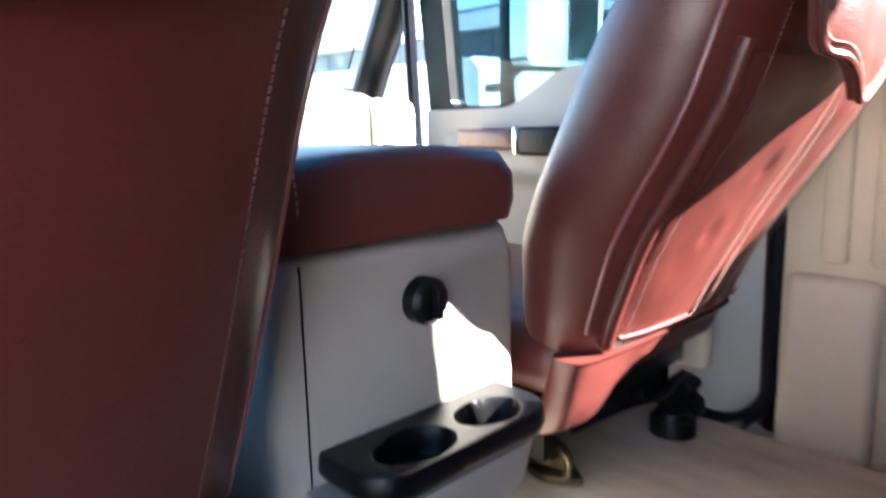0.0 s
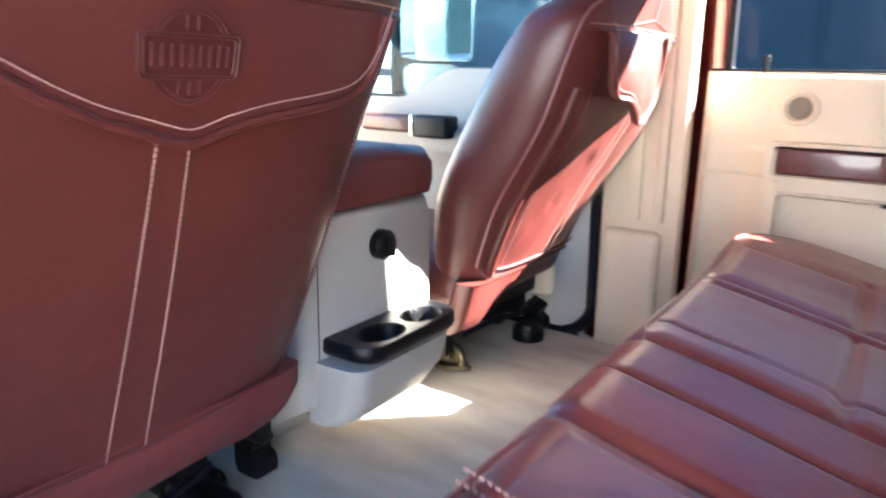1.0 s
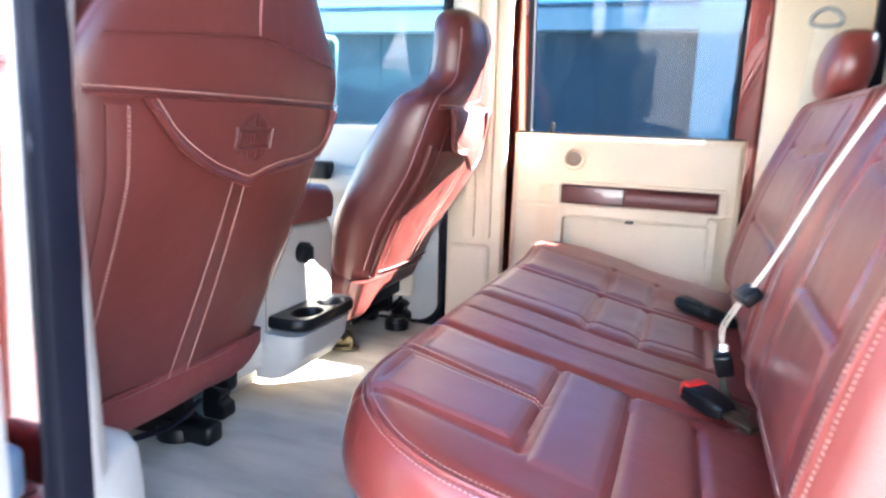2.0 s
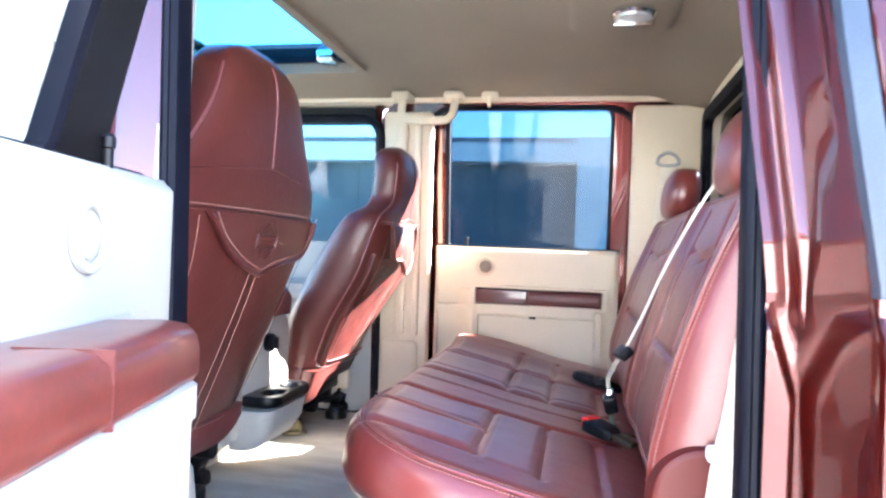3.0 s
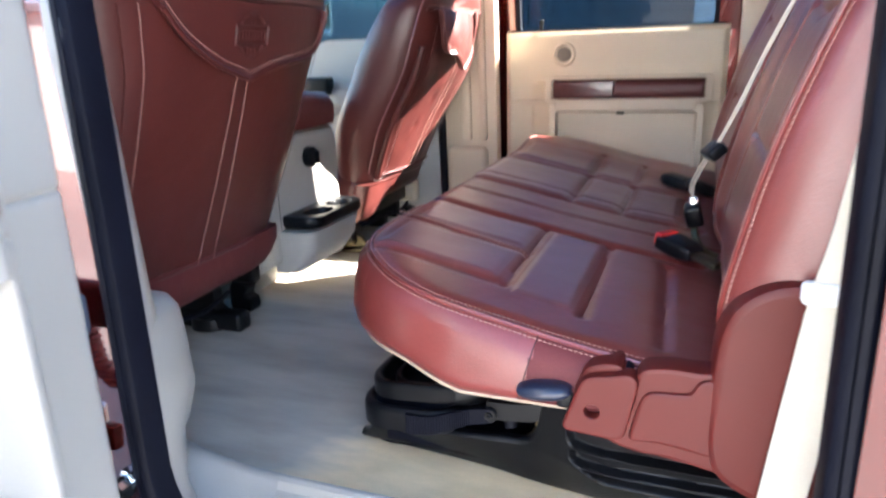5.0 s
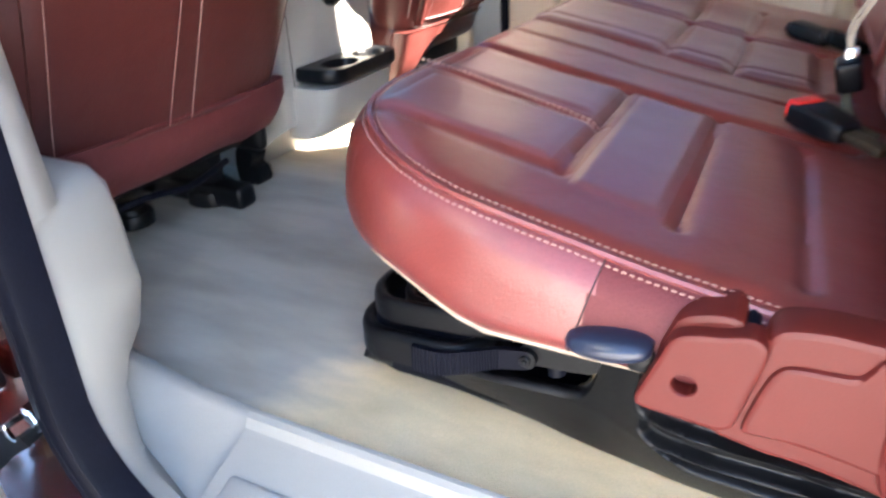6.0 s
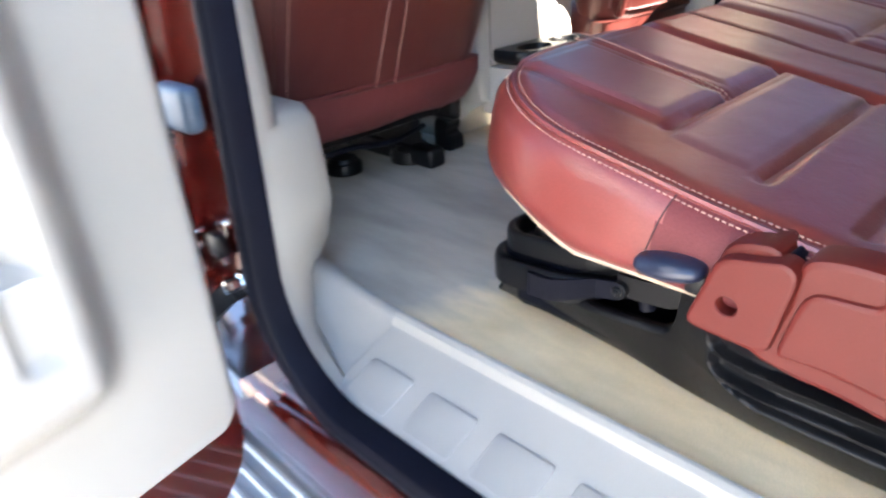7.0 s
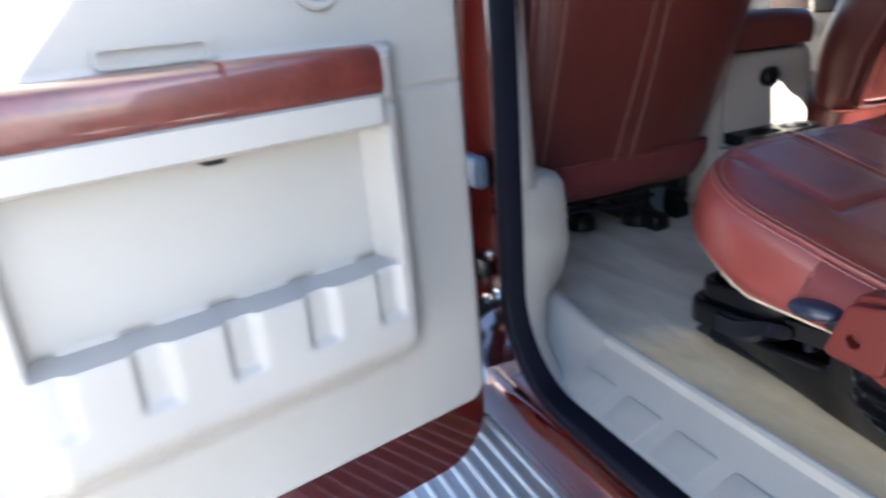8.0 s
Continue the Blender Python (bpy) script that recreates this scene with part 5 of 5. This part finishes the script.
    LEVEL = [(0.0, 0.850), (0.012, 0.857), (0.035, 0.882), (0.08, 0.896), (0.15, 0.908), (0.25, 0.914), (0.292, 0.920), (0.305, 0.945), (0.318, 1.0), (0.335, 1.025), (0.350, 1.022), (0.372, 0.985), (0.40, 0.972), (0.70, 0.972)]
    ROLL = [(0.0, 0.0, 0.0), (0.25, 0.0035, 0.0045), (0.5, 0.010, 0.006), (0.75, 0.017, 0.0), (1.0, 0.021, -0.045)]
    def wall(u, v):
        x = 0.70 * u
        foot, brow, top = lerp_table(FOOT, x)[0], lerp_table(BROW, x)[0], lerp_table(LEVEL, x)[0]
        z = FLOOR + (top - FLOOR) * min(1.0, v / 0.82)
        q = min(1.0, (z - FLOOR) / 0.068)
        y = foot + (brow - foot) * q ** 0.75 - 0.16 * max(0.0, z - 0.914)
        y += 0.0012 * noise.noise(Vector((x * 18, z * 18, 2.0)))
        # ribbed rail set back behind a curved shoulder
        edge = 0.349 + 0.10 * max(0.0, 0.966 - z) + 0.040 * ease((0.930 - z) / 0.035) ** 2
        inside = ease((x - edge) / 0.010) * ease((z - 0.893) / 0.010)
        ribs = 0.015 * sum(ease((c + 0.006 - z) / 0.005) * ease((z - c + 0.010) / 0.010) for c in (0.943, 0.915))
        y += inside * (0.016 - ribs)
        if v > 0.82:
            w = (v - 0.82) / 0.18
            over = lerp_table(ROLL, w)
            y, z = y + over[0], z + over[1]
        return Vector((x, y, z))
    part("base_wall", grid(wall, 220, 96), BLACK, bench, "smooth black side wall with ribbed floor rail", 60)
    part("well_floor", box(0.06, 0.34, -0.606, -0.50, 0.868, 0.885, 0.003), RUBBER, bench)
    # tray with two rounded rims, hinged at the post
    def loop(z, x0, x1, ya, thick, high, tilt, name):
        pts = [Vector((x, y, z + tilt * (x - x0))) for x, y in rr(x0, x1, ya, 0.62, 0.045, 8)]
        part(name, sweep(pts, [(-thick, -high), (thick, -high), (thick, high * 0.5), (thick * 0.75, high * 0.85), (thick * 0.3, high), (-thick * 0.3, high), (-thick * 0.75, high * 0.85), (-thick, high * 0.5)], True), BLACK, bench)
    loop(0.924, 0.032, 0.185, -0.632, 0.009, 0.018, 0.05, "tray_rim")
    loop(0.962, 0.042, 0.23, -0.620, 0.007, 0.013, 0.07, "tray_lip")
    loop(0.956, 0.066, 0.21, -0.596, 0.005, 0.010, 0.07, "inner_rib")
    part("tray_floor", box(0.046, 0.185, -0.612, 0.60, 0.914, 0.950, 0.006), RUBBER, bench)
    # ribbed strap bolted to the hinge
    line = smooth_path([(0.113, -0.646, 0.928), (0.150, -0.648, 0.932), (0.185, -0.647, 0.945), (0.212, -0.646, 0.956), (0.242, -0.645, 0.962)], 26)
    rings = []
    for k, p in enumerate(line):
        t_ = (0.0028 if k % 3 else 0.0016) if k < len(line) - 26 else 0.0026
        h = 0.0155 - 0.005 * k / len(line)
        rings.append([p + Vector((0, a, b)) for a, b in ((-t_, -h), (-t_, h), (0.004, h), (0.004, -h))])
    st = part("pull_strap", loft(rings), RUBBER, bench, "black ribbed webbing strap", 25)
    for r, y in ((0.0105, -0.6475), (0.0060, -0.6505), (0.0030, -0.6530)):
        part("bolt", loft([[Vector((0.240 + (r - d) * math.cos(2 * math.pi * i / 20), yy, 0.962 + (r - d) * math.sin(2 * math.pi * i / 20))) for i in range(20)] for d, yy in ((0, -0.635), (0, y + 0.001), (0.001, y))]), BLACK, st)
    part("hinge_arm", loft([[Vector((x, y, z + q)) for y, q in ((-0.640, -0.013), (-0.640, 0.013), (-0.61, 0.013), (-0.61, -0.013))] for x, z in ((0.235, 0.966), (0.27, 0.968), (0.30, 0.972), (0.33, 0.985))]), BLACK, bench)
    part("hinge_stub", tube([(0.262, -0.622, 0.962), (0.264, -0.623, 0.948), (0.266, -0.624, 0.938)], 0.009, 12), RUBBER, bench)
    part("hinge_bracket", box(0.301, 0.3045, -0.626, -0.60, 0.905, 0.985, 0.001), STEEL, bench, "thin bare metal bracket")
    bm = bmesh.new()
    for k in range(9):
        x, z = 0.272 + 0.003 * k + 0.002 * math.sin(k * 2.1), 0.899 + 0.0032 * k
        box(x, x + 0.011, -0.624 + 0.003 * math.sin(k * 1.7), -0.606, z, z + 0.008, 0.003, 2, bm)
    part("latch_foam", bm, FOAM_SCRAP, bench, "crumbling tan foam scrap")
    # plain vinyl side panel behind the seam
    cn.data.materials.append(SIDE_VINYL)
    for f in cn.data.polygons:
        if f.center.y < -0.62 and f.normal.y < -0.55 and f.center.x > 0.297 + 0.247 * (f.center.z - 1.025):
            f.material_index = 1
    me = cn.data
    tree = BVHTree.FromPolygons([v.co for v in me.vertices], [f.vertices[:] for f in me.polygons])
    p = []
    for k in range(14):
        q = k / 13
        at = tree.ray_cast(Vector((0.318 - 0.022 * q, -1.0, 1.114 - 0.089 * q)), Vector((0, 1, 0)))[0]
        if at:
            p.append(at - Vector((0, 0.0004, 0)))
    part("side_seam", tube(p, 0.0009, 6), THREAD_DARK, bench)
    part("cushion_pan", box(0.10, 0.52, -0.61, 0.64, 0.998, 1.045, 0.01), BLACK, bench)


bench_base()
settle(bench)


# ---- seat belts and buckles ----
def strap(path, w, thick=0.0016, up=(1, 0, 0)):
    return sweep(path, [(-w / 2, -thick), (w / 2, -thick), (w / 2, thick), (-w / 2, thick)], False, up)


def belts():
    b = thing("shoulder_belt", "cream lap belt with white plastic anchor beside the bench", "seat belt")
    part("webbing", strap(smooth_path([(0.69, -0.735, 1.95), (0.672, -0.733, 1.60), (0.640, -0.733, 1.303), (0.624, -0.732, 1.207), (0.616, -0.732, 1.144), (0.598, -0.732, 0.98), (0.588, -0.722, 0.87)], 8), 0.046, up=(0, 1, 0)), WEB, b)
    part("anchor", loft([[Vector((x, y, z)) for x, z in rr(0.592 + d, 0.628 - d, 1.198 + d, 1.220 - d, 0.006, 5)] for d, y in ((0, -0.728), (0, -0.739), (0.003, -0.742))]), WHITE_PAINT, b, "white plastic belt clip")
    settle(b)
    f = thing("pillar_belt", "cream belt hanging from a chrome pillar loop", "seat belt")
    cy, cz = 0.742, 1.822
    part("loop", tube(smooth_path([(0.662, cy, cz - 0.010), (0.668, cy, cz + 0.014), (0.697, cy, cz + 0.028), (0.726, cy, cz + 0.014), (0.732, cy, cz - 0.010), (0.697, cy, cz - 0.018)], 6, True), 0.006, 8, True, (0, 1, 0)), LENS_CLEAR, f)
    part("webbing", strap(smooth_path([(0.697, 0.742, 1.808), (0.680, 0.742, 1.64), (0.664, 0.738, 1.45), (0.655, 0.732, 1.25)], 6), 0.046, up=(0, 1, 0)), WEB, f)
    settle(f)
    c = thing("centre_belt", "thin taut cream belt across the seat back", "seat belt")
    pts = [(0.735, -0.33, 1.72), (0.690, -0.315, 1.665), (0.640, -0.272, 1.580), (0.585, -0.225, 1.455), (0.545, -0.185, 1.345), (0.515, -0.150, 1.270)]
    part("webbing", sweep(smooth_path(pts, 8), [(-0.0034, -0.0012), (0.0034, -0.0012), (0.0034, 0.0012), (-0.0034, 0.0012)], False, (0.2, 1, 0)), WEB, c)
    tongue = box(-0.017, 0.017, -0.024, 0.024, -0.011, 0.011, 0.006, 3)
    tongue.transform(pose(0.512, -0.148, 1.262, 0, -40, 20))
    part("tongue", tongue, BLACK, c)
    for dx, dy, w in ((0.0, 0.0, 0.0024), (-0.005, 0.007, 0.0018)):
        part("slack_webbing", sweep(smooth_path([(0.508 + dx, -0.148 + dy, 1.255), (0.492 + dx, -0.150 + dy, 1.225), (0.482 + dx, -0.158 + dy, 1.200), (0.484 + dx * 0.4, -0.166 + dy * 0.4, 1.175)], 6), [(-w, -0.0012), (w, -0.0012), (w, 0.0012), (-w, 0.0012)], False, (0.3, 1, 0)), CORD, c)
    part("latch_plate", box(0.476, 0.492, -0.176, -0.160, 1.150, 1.182, 0.004), CHROME, c)
    latch = box(-0.015, 0.015, -0.017, 0.017, -0.020, 0.020, 0.006, 3)
    latch.transform(pose(0.486, -0.172, 1.150, 12, -15, 0))
    part("latch_housing", latch, BLACK, c, "small black belt latch")
    part("latch_tail", strap(smooth_path([(0.488, -0.176, 1.132), (0.492, -0.190, 1.112), (0.505, -0.205, 1.095), (0.530, -0.215, 1.085)], 6), 0.012, 0.002, (0.5, 1, 0)), STEEL, c)
    settle(c)
    for x, y, z, ry, rz, red in ((0.464, -0.238, 1.108, 8, -44, True), (0.440, 0.392, 1.103, 14, -25, False), (0.500, 0.345, 1.098, 20, 10, False)):
        t = thing("seat_belt_buckle", "black seat belt buckle with red release button" if red else "black seat belt buckle lying on the cushion", "buckle", group="belt buckles")
        place = pose(x, y, z, 0, ry, rz)
        def put(n, bm, m):
            bm.transform(place @ Matrix.Scale(0.86, 4))
            part(n, bm, m, t)
        body = loft([[Vector((px, w * a, h * b)) for a, b in rr(-1, 1, -1, 1, 0.4, 4)] for px, w, h in ((-0.038, 0.024, 0.011), (-0.034, 0.029, 0.015), (-0.010, 0.030, 0.017), (0.030, 0.026, 0.016), (0.046, 0.022, 0.013), (0.050, 0.018, 0.010))])
        put("housing", body, BLACK)
        put("button", box(-0.0450, -0.022 if red else -0.030, -0.025, 0.025, -0.010, 0.0185 if red else 0.012, 0.005, 3), BELT_RED if red else BLACK)
        put("stalk", box(0.045, 0.11, -0.014, 0.014, -0.006, 0.006, 0.003), STEEL if red else BLACK)
        settle(t)


belts()


# ---- console ----
def console():
    c = thing("centre_console", "beige centre console with brown leather lid and cup tray", "console")
    def ring(x, k=0.0):
        return [Vector((x, y, z)) for y, z in ((-0.09 + k, 0.945 + k), (-0.105 + k, 1.0), (-0.10 + k, 1.22), (-0.085 + k, 1.262 - k), (0.23 - k, 1.262 - k), (0.245 - k, 1.22), (0.245 - k, 1.0), (0.225 - k, 0.95 + k))]
    bm = loft([ring(-1.15), ring(-0.62), ring(-0.487), ring(-0.474, 0.006), ring(-0.469, 0.016)])
    part("plinth", loft([[Vector((x, y, z)) for y in (-0.09, 0.22) for x in ((-1.15, x1) if y < 0 else (x1, -1.15))] for x1, z in ((-0.60, FLOOR - 0.004), (-0.575, 0.88), (-0.52, 0.925), (-0.47, 0.955))]), BEIGE_LIGHT, c)
    part("body", bm, BEIGE_LIGHT, c)
    part("panel_gap", box(-0.4705, -0.4685, -0.0675, -0.0655, 1.0, 1.255), BLACK, c)
    def lid(x, k):
        return [Vector((x, y, z)) for y, z in ((-0.105 + k, 1.268), (-0.115 + k, 1.29), (-0.113 + k, 1.325 - k * 0.3), (-0.09 + k, 1.350 - k), (0.0, 1.358 - k), (0.14, 1.358 - k), (0.225 - k, 1.350 - k), (0.248 - k, 1.325 - k * 0.3), (0.25 - k, 1.29), (0.24 - k, 1.268))]
    l_ = part("lid", loft([lid(-1.0, 0.02), lid(-0.97, 0.0), lid(-0.492, 0.0), lid(-0.477, 0.004), lid(-0.467, 0.014), lid(-0.463, 0.028)]), HIDE_LID, c, "dark brown leather lid")
    part("lid_stitching", stitches([Vector((-0.463 - 0.004 * abs(k - 8) / 8, -0.068, 1.275 + 0.07 * k / 16)) for k in range(17)]), THREAD, l_)
    part("knob", loft([[Vector((x, 0.082 + r * math.cos(a), 1.195 + r * math.sin(a))) for a in [k * math.pi / 12 for k in range(24)]] for r, x in ((0.026, -0.470), (0.026, -0.452), (0.021, -0.447), (0.018, -0.445))]), BLACK, c, "round black knob")
    part("knob_grip", box(-0.448, -0.434, 0.078, 0.086, 1.178, 1.212, 0.003), BLACK, c)
    # fold-out cup tray
    def tray_top(x, y):
        z = 1.067
        for yw, r in ((0.020, 0.034), (0.130, 0.031)):
            d = math.hypot(x + 0.4135, (y - yw) / 1.45)
            z = min(z, 1.067 - 0.030 * ease((r - d) / 0.006))
        return z
    bm, _ = pad(-0.505, -0.372, -0.058, 0.205, 0.045, 0.004, 1.036, tray_top, 64, 120, 0.001, 0.012)
    part("cup_tray", bm, BLACK, c, "black plastic tray with two cup wells")
    part("tray_housing", loft([[Vector((x, y, z)) for x, y in rr(-0.50, x1, -0.075, y1, 0.03, 8, (0.035, 0.05, 0.02, 0.02))] for x1, y1, z in ((-0.43, 0.11, 0.925), (-0.40, 0.155, 0.945), (-0.384, 0.188, 0.98), (-0.378, 0.198, 1.032))]), BEIGE_LIGHT, c, "beige moulded tray housing")
    settle(c)
    k = thing("seat_bracket", "worn brass-coloured metal seat bracket on the floor", "bracket")
    part("plate", loft([[Vector((x, y, z)) for x, z in rr(-0.545, -0.490, FLOOR, 0.905, 0.02, 6, (0.004, 0.022, 0.018, 0.004))] for y in (0.384, 0.392)]), STEEL, k)
    part("flange", sweep(smooth_path([(-0.545, 0.388, FLOOR + 0.008), (-0.520, 0.378, FLOOR + 0.010), (-0.492, 0.384, FLOOR + 0.014), (-0.478, 0.400, FLOOR + 0.012)], 6), [(-0.020, -0.006), (0.020, -0.006), (0.020, 0.004), (-0.020, 0.004)]), STEEL, k)
    part("bolt", tube([Vector((-0.515, 0.386, 0.885)), Vector((-0.515, 0.362, 0.885))], 0.013, 6), STEEL, k)
    part("hook", tube(smooth_path([(-0.50, 0.386, 0.900), (-0.485, 0.380, 0.892), (-0.478, 0.378, 0.872), (-0.488, 0.376, 0.858)], 6), 0.007, 8), STEEL, k)
    settle(k)


console()


# ---- ceiling fittings ----
def fittings():
    h = thing("grab_handle", "beige folding grab handle above the far door", "grab handle")
    part("grip", sweep(smooth_path([(-0.262, 0.715, 2.045), (-0.262, 0.695, 1.99), (-0.245, 0.69, 1.965), (-0.215, 0.69, 1.955), (-0.11, 0.69, 1.955), (-0.08, 0.69, 1.965), (-0.066, 0.695, 1.99), (-0.066, 0.715, 2.045)], 6), [(-0.013, -0.010), (0.013, -0.010), (0.013, 0.010), (-0.013, 0.010)], False, (0, 1, 0)), BEIGE, h)
    for x in (-0.262, -0.066):
        part("mount", box(x - 0.035, x + 0.035, 0.66, 0.76, 2.030, 2.060, 0.012, 3), BEIGE, h)
    settle(h)
    k = thing("coat_hook", "small beige coat hook on the headliner edge", "hook")
    part("plate", box(0.035, 0.095, 0.69, 0.73, 2.035, 2.062, 0.008), BEIGE, k)
    part("hook", tube(smooth_path([(0.065, 0.70, 2.045), (0.065, 0.68, 2.02), (0.065, 0.70, 2.01)], 5), 0.007), BEIGE, k)
    settle(k)
    d = thing("dome_light", "oval chrome-rimmed dome lamp on the headliner", "lamp")
    def ell(rx, ry, z):
        return [Vector((0.513 + rx * math.cos(a), -0.07 + ry * math.sin(a), z)) for a in [q * math.pi / 16 for q in range(32)]]
    part("rim", loft([ell(0.052, 0.062, 2.085), ell(0.052, 0.062, 2.055), ell(0.046, 0.056, 2.048)]), CHROME, d)
    part("lens", loft([ell(0.044, 0.054, 2.052), ell(0.042, 0.052, 2.044), ell(0.02, 0.03, 2.038)]), LENS_CLEAR, d)
    part("divider", box(0.465, 0.561, -0.073, -0.067, 2.034, 2.046, 0.002), CHROME, d)
    part("housing", box(0.35, 0.63, -0.24, 0.10, 2.064, 2.14, 0.034, 6), CLOTH, d, "tan cloth-covered housing")
    settle(d)


fittings()
